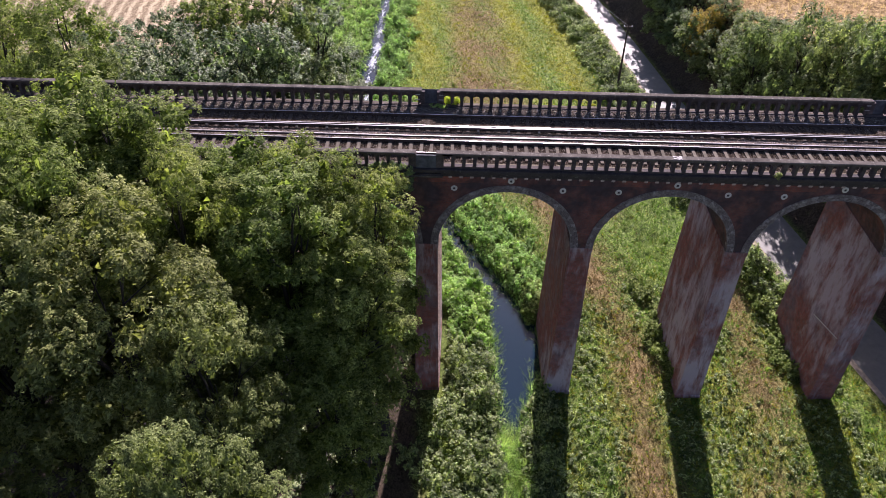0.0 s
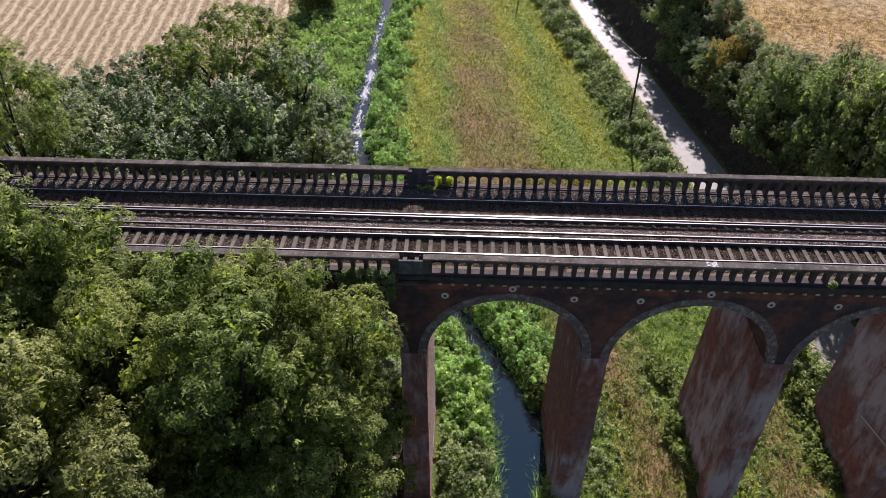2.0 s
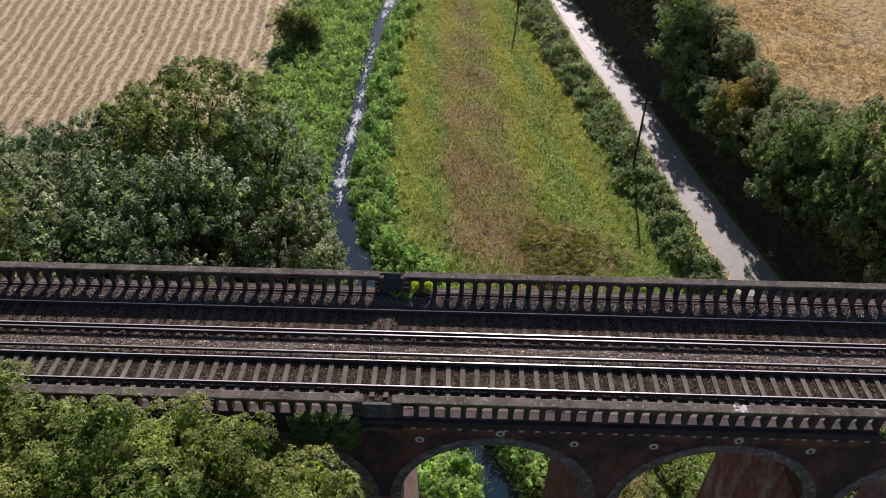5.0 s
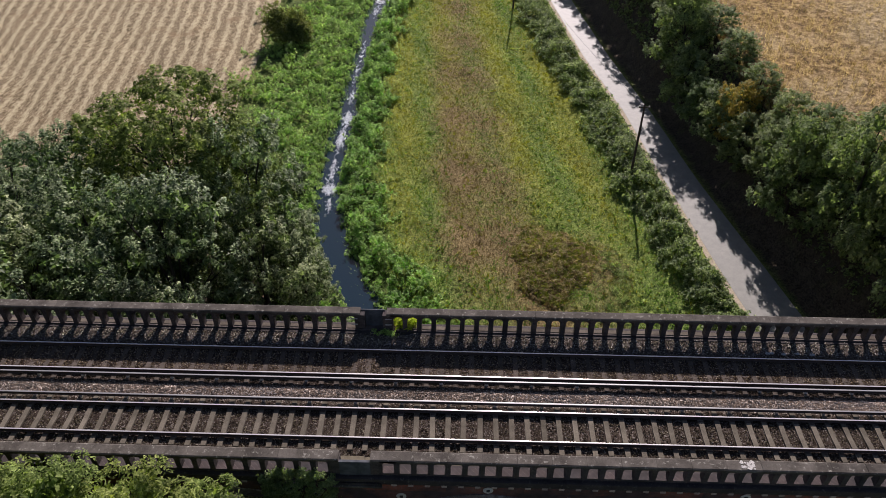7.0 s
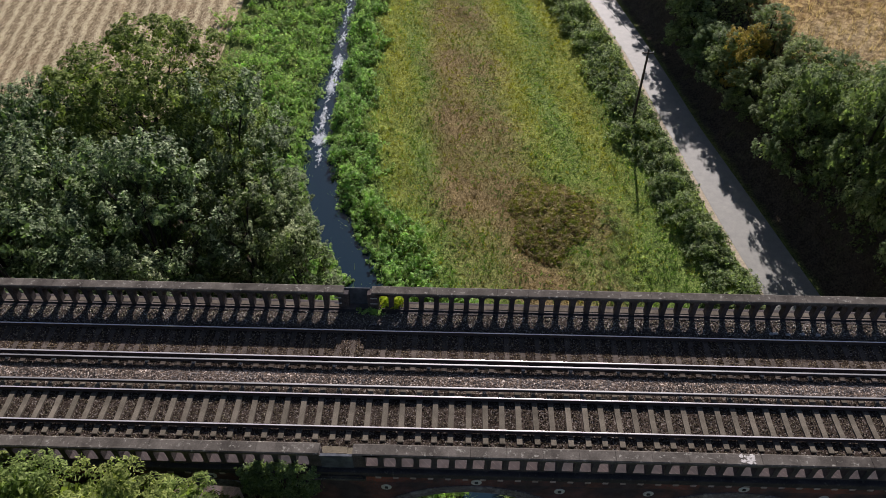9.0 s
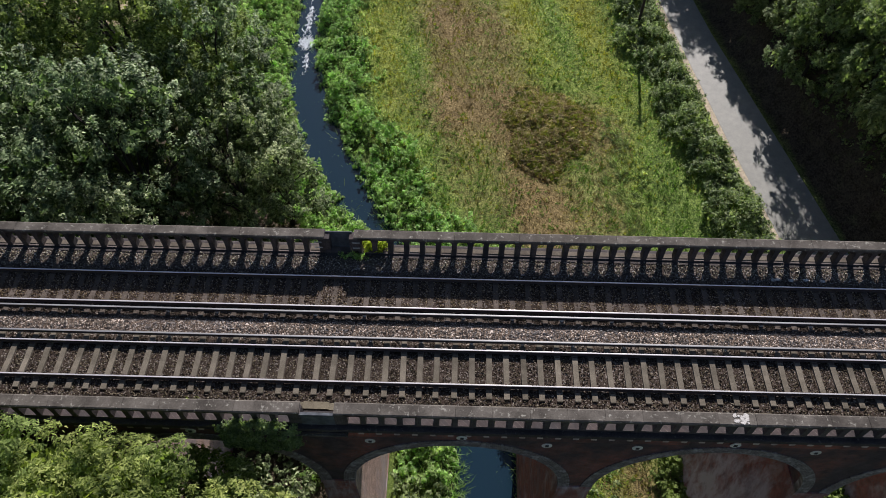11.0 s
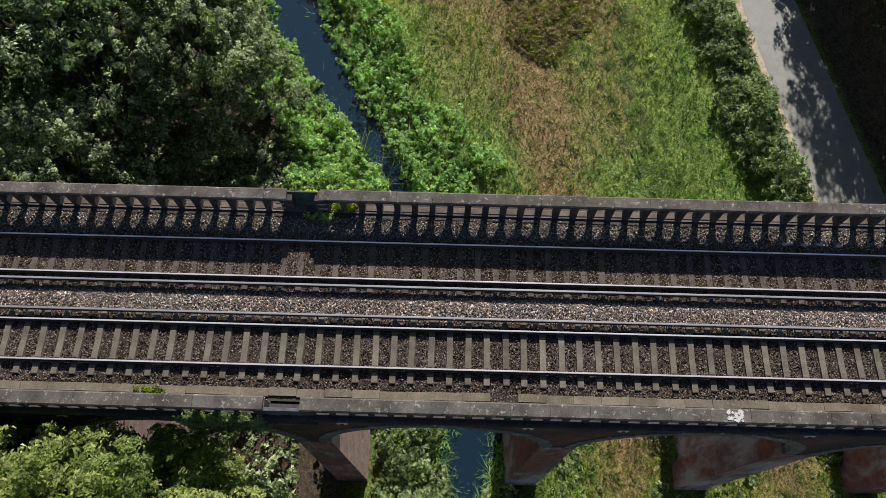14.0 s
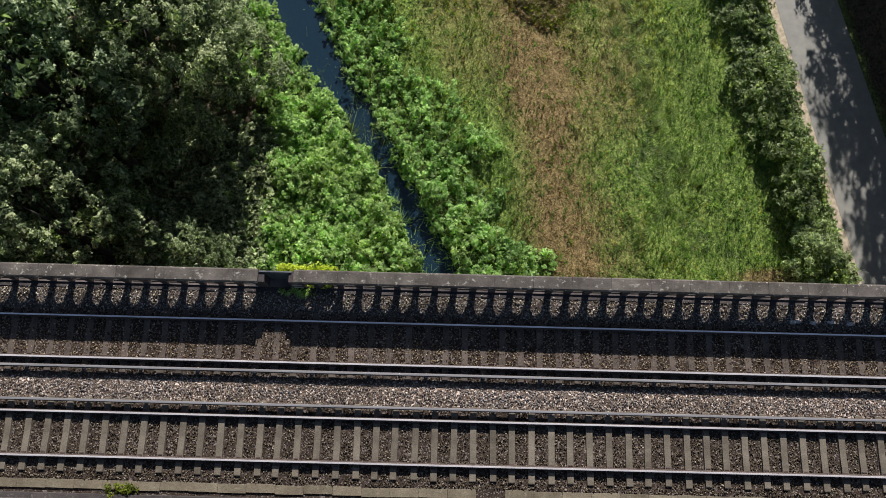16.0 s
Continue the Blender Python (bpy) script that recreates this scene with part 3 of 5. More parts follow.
def field_mesh(name, ys, edge, far, lift, mat, count=90):
    t = np.linspace(0, 1, count) ** 2
    X = edge[:, None] + (far - edge)[:, None] * t
    Y = np.repeat(ys[:, None], count, 1)
    Z = land(X, Y) + lift
    i = (np.arange(len(ys) - 1)[:, None] * count + np.arange(count - 1)[None, :]).ravel()
    return mesh_of(name, np.stack([X.ravel(), Y.ravel(), Z.ravel()], 1), np.stack([i, i + 1, i + count + 1, i + count], 1), mat)


fy = np.concatenate([np.arange(42, 130, 1.0), np.arange(130, 420, 8.0)])
solo("stubble_field", field_mesh("stubble_field", fy, np.interp(fy, [42, 48, 56, 66, 90, 110, 420], [-52, -34, -27.0, -26.0, -26.4, -27.6, -34]), np.full_like(fy, -320.0), 0.06, STUBBLE), None,
     "harvested straw field with pale curving swaths", "field", kind="structure")
wy = np.concatenate([np.arange(34, 130, 1.0), np.arange(130, 420, 8.0)])
solo("crop_field", field_mesh("crop_field", wy, along(ROAD_RIGHT, wy, 0) + np.interp(wy, [34, 42, 47, 55, 64, 80, 100], [26, 12.5, 7.5, 6.8, 7.4, 9.5, 11.0]), np.full_like(wy, 330.0), 0.3, WHEAT), None,
     "golden brown ripe crop on the raised field", "field", kind="structure")


# ---- viaduct ----
PITCH, FIRST = 10.45, -0.6
SPRING, RADIUS = 15.3, 4.5
Y0, Y1 = 0.05, 8.37
LOW, HIGH = -4, 6
X0, X1 = FIRST + PITCH * LOW, FIRST + PITCH * HIGH
viaduct = thing("viaduct", "tall Victorian red-brick railway viaduct with round arches", "viaduct", kind="")


def arch_block():
    """One bay over an arch, from pier middle to pier middle, about its arch centre."""
    bm = bmesh.new()
    n = 32
    lo = [(-PITCH / 2, 0.0)] + [(-RADIUS * math.cos(math.pi * i / n), RADIUS * math.sin(math.pi * i / n)) for i in range(n + 1)] + [(PITCH / 2, 0.0)]
    top = 21.0 - SPRING
    rows = []
    for x, z in lo:
        rows.append([bm.verts.new(c) for c in ((x, Y0, z), (x, Y0, top), (x, Y1, top), (x, Y1, z))])
    for a, b in zip(rows, rows[1:]):
        for i in range(4):
            j = (i + 1) % 4
            bm.faces.new((a[i], b[i], b[j], a[j]))
    bmesh.ops.recalc_face_normals(bm, faces=bm.faces[:])
    me = bpy.data.meshes.new("arch")
    bm.to_mesh(me)
    bm.free()
    me.materials.append(BRICK)
    return me


def ring_block():
    bm = bmesh.new()
    n = 40
    rows = []
    for i in range(n + 1):
        w = math.pi * i / n
        c, s = -math.cos(w), math.sin(w)
        r0, r1 = RADIUS - 0.035, RADIUS + 0.46
        rows.append([bm.verts.new(p) for p in ((c * r0, -0.045, s * r0), (c * r1, -0.045, s * r1), (c * r1, 0.3, s * r1), (c * r0, 0.3, s * r0))])
    for a, b in zip(rows, rows[1:]):
        for i in range(4):
            j = (i + 1) % 4
            bm.faces.new((a[i], b[i], b[j], a[j]))
    bm.faces.new(rows[0])
    bm.faces.new(rows[-1][::-1])
    bmesh.ops.recalc_face_normals(bm, faces=bm.faces[:])
    me = bpy.data.meshes.new("arch_ring")
    bm.to_mesh(me)
    bm.free()
    me.materials.append(RING)
    return me


def pier_block():
    bm = bmesh.new()
    rows = []
    for z, hw, out in ((-1.6, 1.0, 0.32), (0.55, 0.985, 0.3), (0.6, 0.93, 0.22), (8.0, 0.835, 0.12), (14.95, 0.735, 0.02), (15.0, 0.775, 0.06), (SPRING, 0.775, 0.06), (SPRING + 0.004, 0.725, 0.0)):
        rows.append([bm.verts.new(c) for c in ((-hw, Y0 - out, z), (hw, Y0 - out, z), (hw, Y1 + out, z), (-hw, Y1 + out, z))])
    for a, b in zip(rows, rows[1:]):
        for i in range(4):
            j = (i + 1) % 4
            bm.faces.new((a[i], a[j], b[j], b[i]))
    bm.faces.new(rows[0][::-1])
    bm.faces.new(rows[-1])
    bmesh.ops.recalc_face_normals(bm, faces=bm.faces[:])
    # faces towards +x take the brick that has sunlight painted in
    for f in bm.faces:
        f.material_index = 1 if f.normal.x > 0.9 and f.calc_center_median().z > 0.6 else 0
    me = bpy.data.meshes.new("pier")
    bm.to_mesh(me)
    bm.free()
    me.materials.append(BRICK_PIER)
    me.materials.append(BRICK_SUNLIT)
    return me


def plate_block():
    """A round tie plate with its nut."""
    bm = bmesh.new()
    n = 18
    rings = []
    for r, y in ((0.21, 0.0), (0.21, -0.015), (0.17, -0.03), (0.1, -0.024), (0.09, -0.015)):
        rings.append([bm.verts.new((r * math.cos(2 * math.pi * i / n), y, r * math.sin(2 * math.pi * i / n))) for i in range(n)])
    for a, b in zip(rings, rings[1:]):
        for i in range(n):
            f = bm.faces.new((a[i], a[(i + 1) % n], b[(i + 1) % n], b[i]))
    bm.faces.new(rings[-1])
    bmesh.ops.recalc_face_normals(bm, faces=bm.faces[:])
    me = bpy.data.meshes.new("tie_plate")
    bm.to_mesh(me)
    bm.free()
    me.materials.append(PAINT)
    return me


arch_mesh, ring_mesh, pier_mesh, plate_mesh = arch_block(), ring_block(), pier_block(), plate_block()
nut = slab(-0.07, 0.07, -0.055, -0.01, -0.07, 0.07, 0.015)
nut_mesh = bpy.data.meshes.new("nut")
nut.to_mesh(nut_mesh)
nut.free()
nut_mesh.materials.append(BLACK)
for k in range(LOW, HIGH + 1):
    part("pier", pier_mesh, None, viaduct, "tapering brick pier with pale lime streaks and a side coloured sunlit", (FIRST + PITCH * k, 0, 0))
for k in range(LOW, HIGH):
    cx = FIRST + PITCH * (k + 0.5)
    part("arch", arch_mesh, None, viaduct, "red and sooty brick arch", (cx, 0, SPRING))
    part("arch_ring", ring_mesh, None, viaduct, "grey brick arch ring", (cx, Y0, SPRING))
    far_ring = part("arch_ring", ring_mesh, None, viaduct, "grey brick arch ring", (cx, Y1, SPRING))
    far_ring.rotation_euler = (0, 0, math.pi)
    for dx, z in ((-3.46, 19.95), (3.46, 19.95), (0.12, 20.62)):
        plate = part("tie_plate", plate_mesh, None, viaduct, "white painted round iron tie plate", (cx + dx, Y0 - (0.05 if dx == 0.12 else 0.0), z))
        part("nut", nut_mesh, None, plate)

RISE = 0.17
for side, lift in ((0, 0.0), (1, RISE)):
    def f(y, s=side):
        return y if s == 0 else Y0 + Y1 - y
    # sooty cornice in three steps
    prof = [(0.6, 20.85), (0.0, 20.85), (-0.03, 20.98), (-0.03, 21.12), (-0.13, 21.2), (-0.13, 21.4), (-0.05, 21.42), (0.6, 21.42)]
    part("cornice", extrude_x([(f(y), z) for y, z in prof], X0, X1), CORNICE, viaduct, "sooty moulded brick cornice")
for k in range(LOW, HIGH):
    cx = FIRST + PITCH * (k + 0.5)
    for sx in (-1, 1):
        part("brick_band", slab(cx + min(sx * 1.6, sx * PITCH / 2), cx + max(sx * 1.6, sx * PITCH / 2), Y0 - 0.012, Y0 + 0.1, 20.38, 20.85), BRICK_BAND, viaduct, "band of bright red brick")
corbel_bm = slab(-0.11, 0.11, -0.07, 0.02, 20.76, 20.9, 0.01)
corbel_mesh = bpy.data.meshes.new("corbel")
corbel_bm.to_mesh(corbel_mesh)
corbel_bm.free()
corbel_mesh.materials.append(PALE)
for i in range(int((X1 - X0) / 0.6825)):
    part("corbel", corbel_mesh, None, viaduct, "", (X0 + 0.3 + i * 0.6825, Y0, 0))


def bay_block(material, z0, drop=0.0):
    """One opening of the pierced parapet with half a post on each side."""
    bm = bmesh.new()
    w, ow, d = 0.684 / 2, 0.235, 0.17
    zs, z1 = 22.1, 22.36
    n = 8
    prof = [(-ow, z0)] + [(-ow * math.cos(math.pi * i / n), zs + 0.9 * ow * math.sin(math.pi * i / n)) for i in range(n + 1)] + [(ow, z0)]
    for y in (-d, d):
        vs = [bm.verts.new((x, y, z - (drop if y > 0 and z > zs - 0.01 else 0))) for x, z in prof]
        a, b = bm.verts.new((-w, y, z0)), bm.verts.new((-w, y, z1))
        c, e = bm.verts.new((w, y, z1)), bm.verts.new((w, y, z0))
        m = bm.verts.new((0, y, z1))
        h = len(vs) // 2
        bm.faces.new((a, vs[0], vs[1], b))
        bm.faces.new((e, vs[-1], vs[-2], c))
        for i in range(1, h):
            bm.faces.new((vs[i], vs[i + 1], b if i < h - 2 else m))
        for i in range(h, len(vs) - 2):
            bm.faces.new((vs[i], vs[i + 1], c if i > h + 1 else m))
        bm.faces.new((b, m, vs[h - 2]))
        bm.faces.new((m, c, vs[h + 2]))
    vs = bm.verts[:]
    half_n = len(vs) // 2
    bm.verts.ensure_lookup_table()
    for i in range(len(prof) - 1):
        bm.faces.new((bm.verts[i], bm.verts[i + 1], bm.verts[half_n + i + 1], bm.verts[half_n + i]))
    bmesh.ops.recalc_face_normals(bm, faces=bm.faces[:])
    me = bpy.data.meshes.new("parapet_bay")
    bm.to_mesh(me)
    bm.free()
    me.materials.append(material)
    return me


# far bays: unseen outer heads dropped to trim the sun patches on the ballast
bay_meshes = [bay_block(BRICK_DARK, 21.54), bay_block(BRICK_DARK, 21.33, 0.4)]


def stone_block(length, name="coping_stone"):
    bm = extrude_x([(-0.25, 22.36), (0.25, 22.36), (0.25, 22.47), (0.2, 22.5), (-0.2, 22.5), (-0.25, 22.47)], -length / 2 + 0.004, length / 2 - 0.004)
    me = bpy.data.meshes.new(name)
    bm.to_mesh(me)
    bm.free()
    me.materials.append(COPING)
    return me


stone_mesh = stone_block(1.368)
PERIOD = 3 * PITCH


sill_bm = slab(-0.225, 0.225, -0.09, 0.165, 21.31, 21.365, 0.02)
sill_mesh = bpy.data.meshes.new("sill")
sill_bm.to_mesh(sill_mesh)
sill_bm.free()
sill_mesh.materials.append(SILL)


def parapet(side):
    ob = part("parapet", slab(X0, X1, -0.17, 0.17, 21.0, 21.55 - 0.21 * side), BRICK_DARK, viaduct, "pierced brick parapet with round-headed openings", (0, 0.25 if side == 0 else Y1 + Y0 - 0.25, RISE * side * 0.8))
    first = 1.33 if side == 0 else 1.15
    mid = -0.63 if side == 0 else -0.66
    for m in (-2, -1, 0, 1):
        centre = mid + m * PERIOD
        count = 42
        start = centre + first
        step = (PERIOD - 2 * first) / count
        for i in range(count + 1):
            x = start + i * step
            if not X0 + 0.4 < x < X1 - 0.4:
                continue
            bay = part("parapet_bay", bay_meshes[side], None, ob, "", (x, 0, 0))
            bay.scale = (step / 0.684, 1, 1)
            if side:
                part("sill", sill_mesh, None, ob, "pale worn sill", (x, 0, rng.uniform(-0.004, 0.004)))
            if i % 2 == 0 and i < count:
                s = part("coping_stone", stone_mesh, None, ob, "", (x + step / 2, 0, rng.uniform(-0.006, 0.006)))
                s.scale = (2 * step / 1.368, 1, 1)
        for sx in (-1, 1):
            x = centre + sx * (first - 0.34 - 0.18)
            if X0 < x < X1:
                part("end_post", slab(-0.2, 0.2, -0.2, 0.2, 21.5, 22.36, 0.01), BRICK_DARK, ob, "", (x, 0, 0))
                w = first + 0.34 - 0.63
                part("coping_stone", stone_block(w + 0.0), COPING, ob, "", (centre + sx * (0.63 + w / 2), 0, 0))
    return ob


for side in (0, 1):
    parapet(side)


def refuge(x, side):
    """A standing place pushed out through the parapet, of iron plate."""
    s = -1 if side == 0 else 1
    base = Y0 if side == 0 else Y1
    lift = RISE * side
    ob = part("refuge", slab(-0.95, 0.95, *sorted((base, base + s * 0.2)), 20.98, 21.1, 0.02), CORNICE, viaduct, "iron refuge on a stone ledge", (x, 0, lift))
    y_in, y_out = base - s * 0.06, base
    part("back_plate", slab(-0.63, 0.63, *sorted((y_in, y_out)), 21.1, 22.3 + 0.08 * side, 0.01), IRON, ob)
    if side == 0:
        part("top_rail", slab(-0.66, 0.66, *sorted((y_in - s * 0.03, y_out + s * 0.03)), 22.3 - 0.02 * side, 22.35 - 0.02 * side, 0.01), IRON, ob)
    part("ledge_moulding", slab(-1.05, 1.05, *sorted((base + s * 0.02, base + s * 0.26)), 20.86, 20.98, 0.02), COPING, ob)
    if side == 0:
        part("floor_plate", slab(-0.62, 0.62, *sorted((base - s * 0.07, base - s * 0.5)), 21.36, 21.42, 0.01), CONCRETE if side == 0 else IRON, ob)
    for q in (-1, 1):
        for z in (21.75, 22.12):
            part("strap", slab(*sorted((q * 0.66, q * 0.98)), *sorted((base - s * 0.465, base - s * 0.44)), z, z + 0.05), POT, ob)
    return ob


for m in (-1, 0, 1):
    refuge(-0.63 + m * PERIOD, 0)
    refuge(-0.76 + m * PERIOD, 1)

# deck fill and ballast
part("deck", slab(X0, X1, Y0 + 0.3, Y1 - 0.3, 20.4, 20.92), CONCRETE, viaduct)


def bed(y):
    """The height of the ballast across the deck."""
    z = 21.21 + 0.05 * np.exp(-((y - 4.32) / 0.35) ** 2) + 0.16 * smooth(6.85, 7.75, y) + 0.02 * smooth(4.7, 5.0, y) - 0.05 * smooth(1.15, 0.9, y)
    return z


def ballast_mesh():
    xs = np.arange(X0, X1, 0.3)
    ys = np.linspace(0.44, 7.98, 40)
    X, Y = np.meshgrid(xs, ys)
    Z = bed(Y) + rng.normal(0, 0.01, X.shape)
    nx = len(xs)
    i = (np.arange(len(ys) - 1)[:, None] * nx + np.arange(nx - 1)[None, :]).ravel()
    return mesh_of("ballast", np.stack([X.ravel(), Y.ravel(), Z.ravel()], 1), np.stack([i, i + 1, i + nx + 1, i + nx], 1), BALLAST)


solo("ballast", ballast_mesh(), None, "dusty brown and grey track ballast", "ballast", kind="stuff")


def loose_stones():
    """Angular stones lying over the bed, clear of the sleepers and lids."""
    r = np.random.default_rng(23)
    n = 115000
    x, y = r.uniform(-27, 37, n), r.uniform(0.52, 7.92, n)
    keep = (y > 1.08) & ~((np.abs(y - 2.595) < 1.3) & (np.abs((x - 0.98 + 0.3425) % 0.685 - 0.3425) < 0.145)) & ~((np.abs(y - 6.015) < 1.3) & (np.abs((x - 0.62 + 0.3425) % 0.685 - 0.3425) < 0.12) & (r.uniform(0, 1, n) < 0.3))
    x, y = x[keep], y[keep]
    z = bed(y) + r.uniform(-0.01, 0.02, len(x))
    size = r.uniform(0.02, 0.042, len(x))[:, None, None]
    unit = np.array([(1, 0, 0), (-1, 0, 0), (0, 1, 0), (0, -1, 0), (0, 0, 1.3), (0, 0, -0.8)], float)[None] * r.uniform(0.6, 1.25, (len(x), 6, 1))
    w = r.uniform(0, 2 * math.pi, len(x))
    c, q = np.cos(w)[:, None], np.sin(w)[:, None]
    v = np.stack([unit[..., 0] * c - unit[..., 1] * q, unit[..., 0] * q + unit[..., 1] * c, unit[..., 2] + 0.3 * unit[..., 0]], 2) * size + np.stack([x, y, z], 1)[:, None, :]
    tri = np.array([(0, 2, 4), (2, 1, 4), (1, 3, 4), (3, 0, 4)])
    f = (np.arange(len(x))[:, None, None] * 6 + tri[None]).reshape(-1, 3)
    return mesh_of("ballast_stones", v.reshape(-1, 3), f, STONES)


solo("ballast_stones", loose_stones(), None, "loose angular ballast stones", "stones", kind="stuff")


# ---- tracks ----
def rail_profile(y, top, head=0.031, foot=0.07, tall=0.16):
    """A flat-bottomed rail with a gently domed head."""
    b = top - tall
    crown = [(q * head, top - drop) for q, drop in ((1.0, 0.011), (0.86, 0.0022), (0.5, 0.0008), (-0.5, 0.0008), (-0.86, 0.0022), (-1.0, 0.011))]
    return [(y - foot, b), (y + foot, b), (y + foot, b + 0.015), (y + 0.012, b + 0.035), (y + 0.012, top - 0.05), (y + head, top - 0.04)] + [(y + q, z) for q, z in crown] + [
        (y - head, top - 0.04), (y - 0.012, top - 0.05), (y - 0.012, b + 0.035), (y - foot, b + 0.015)]


def sleeper_block(material, length, width, waist=0.0):
    bm = bmesh.new()
    h, w = length / 2, width / 2
    rows = []
    for y, zt in ((-h, 0.0), (-h + 0.03, 0.012), (-0.45, 0.012), (0.0, 0.012 - waist), (0.45, 0.012), (h - 0.03, 0.012), (h, 0.0)):
        rows.append([bm.verts.new(c) for c in ((-w, y, -0.15), (-w + 0.025, y, zt - 0.004), (w - 0.025, y, zt - 0.004), (w, y, -0.15))])
    for a, b in zip(rows, rows[1:]):
        for i in range(3):
            bm.faces.new((a[i], b[i], b[i + 1], a[i + 1]))
    bm.faces.new(rows[0])
    bm.faces.new(rows[-1][::-1])
    bmesh.ops.recalc_face_normals(bm, faces=bm.faces[:])
    me = bpy.data.meshes.new("sleeper")
    bm.to_mesh(me)
    bm.free()
    me.materials.append(material)
    return me


clip_bm = extrude_x([(-0.15, -0.14), (0.15, -0.14), (0.15, -0.11), (0.12, -0.075), (0.085, -0.075), (0.075, -0.12), (-0.075, -0.12), (-0.085, -0.075), (-0.12, -0.075), (-0.15, -0.11)], -0.08, 0.08)
clip_mesh = bpy.data.meshes.new("rail_chair")
clip_bm.to_mesh(clip_mesh)
clip_bm.free()
clip_mesh.materials.append(RUST)
pot_bm = bmesh.new()
bmesh.ops.create_cone(pot_bm, cap_ends=True, segments=8, radius1=0.085, radius2=0.06, depth=0.12)
pot_mesh = bpy.data.meshes.new("insulator")
pot_bm.to_mesh(pot_mesh)
pot_bm.free()
pot_mesh.materials.append(POT)
TOP = 21.45


def track(rails, live, material, phase, label):
    ob = thing("railway_track", label, "track", (0, 0, 0), "tracks over the viaduct")
    slots = [1 if 6 <= i <= 10 else 0 for i in range(16)]
    for y in rails:
        part("rail", extrude_x(rail_profile(y, TOP), X0, X1, slots), (RUST, STEEL), ob, "rusty rail with polished head")
    lr = part("conductor_rail", extrude_x(rail_profile(live, TOP + 0.075, 0.04, 0.06, 0.13), X0, X1, slots), (RUST, DULL), ob, "third rail on pale insulators")
    mid = sum(rails) / 2
    me = sleeper_block(material, 2.55, 0.27, 0.02)
    lo, hi = int((X0 - phase) / 0.685) + 1, int((X1 - phase) / 0.685)
    for i in range(lo, hi):
        x = phase + i * 0.685
        s = part("sleeper", me, None, ob, "", (x + rng.normal(0, 0.012), mid + rng.normal(0, 0.015), TOP - (0.17 if material is CONCRETE else 0.2)))
        s.rotation_euler = (0, 0, rng.normal(0, 0.008))
        if -30 < x < 42:
            for y in rails:
                part("rail_chair", clip_mesh, None, s, "", (0, y - mid, 0.1))
        if i % 3 == 0:
            part("insulator", pot_mesh, None, lr, "", (x, live, TOP - 0.12))
    return ob


track((1.84, 3.35), 3.76, CONCRETE, 0.98, "railway track on grey concrete sleepers with third rail")
track((5.26, 6.77), 4.94, TIMBER, 0.62, "railway track on dusty brown sleepers with third rail")

trough = thing("cable_trough", "line of pale concrete cable trough lids", "cable trough", (0, 0.9, 21.09))
lid_bm = slab(-0.497, 0.497, -0.15, 0.15, 0.0, 0.13, 0.005)
lid_mesh = bpy.data.meshes.new("trough_lid")
lid_bm.to_mesh(lid_mesh)
lid_bm.free()
lid_mesh.materials.append(LID)
for i in range(int((X1 - X0) / 1.0)):
    x = X0 + 0.5 + i
    if abs(x - 7.6) < 0.5:
        continue
    o = part("trough_lid", lid_mesh, None, trough, "", (x, rng.normal(0, 0.012), rng.normal(0, 0.006)))
    o.rotation_euler = (rng.normal(0, 0.006), 0, rng.normal(0, 0.006))


# ---- plants ----
def leaf_blades(centres, normals, size, rng, aspect=0.62):
    """One pointed blade for each leaf or spray."""
    n = len(centres)
    nrm = normals / (np.linalg.norm(normals, axis=1, keepdims=True) + 1e-6)
    a = np.cross(nrm, rng.normal(size=(n, 3)))
    a /= np.linalg.norm(a, axis=1, keepdims=True) + 1e-6
    b = np.cross(nrm, a)
    s = (size * rng.uniform(0.65, 1.35, n))[:, None]
    L, W = a * s, b * s * aspect
    v = np.stack([centres - L + W, centres - L - W, centres + L * 1.1], 1).reshape(-1, 3)
    return v, np.arange(n * 3).reshape(n, 3)


def clumps(centres, radii, per, size, rng, up=0.35, flat=0.85, aspect=0.62):
    """Leaves over the outer half of many small balls."""
    k = len(centres)
    d = rng.normal(size=(k, per, 3))
    d[..., 2] += up
    d /= np.linalg.norm(d, axis=2, keepdims=True)
    r = radii[:, None, None] * rng.uniform(0.55, 1.05, (k, per, 1))
    p = centres[:, None, :] + d * r * np.array([1, 1, flat])
    nrm = d + rng.normal(scale=0.5, size=d.shape) + np.array([0, 0, 0.35])
    return leaf_blades(p.reshape(-1, 3), nrm.reshape(-1, 3), size, rng, aspect)


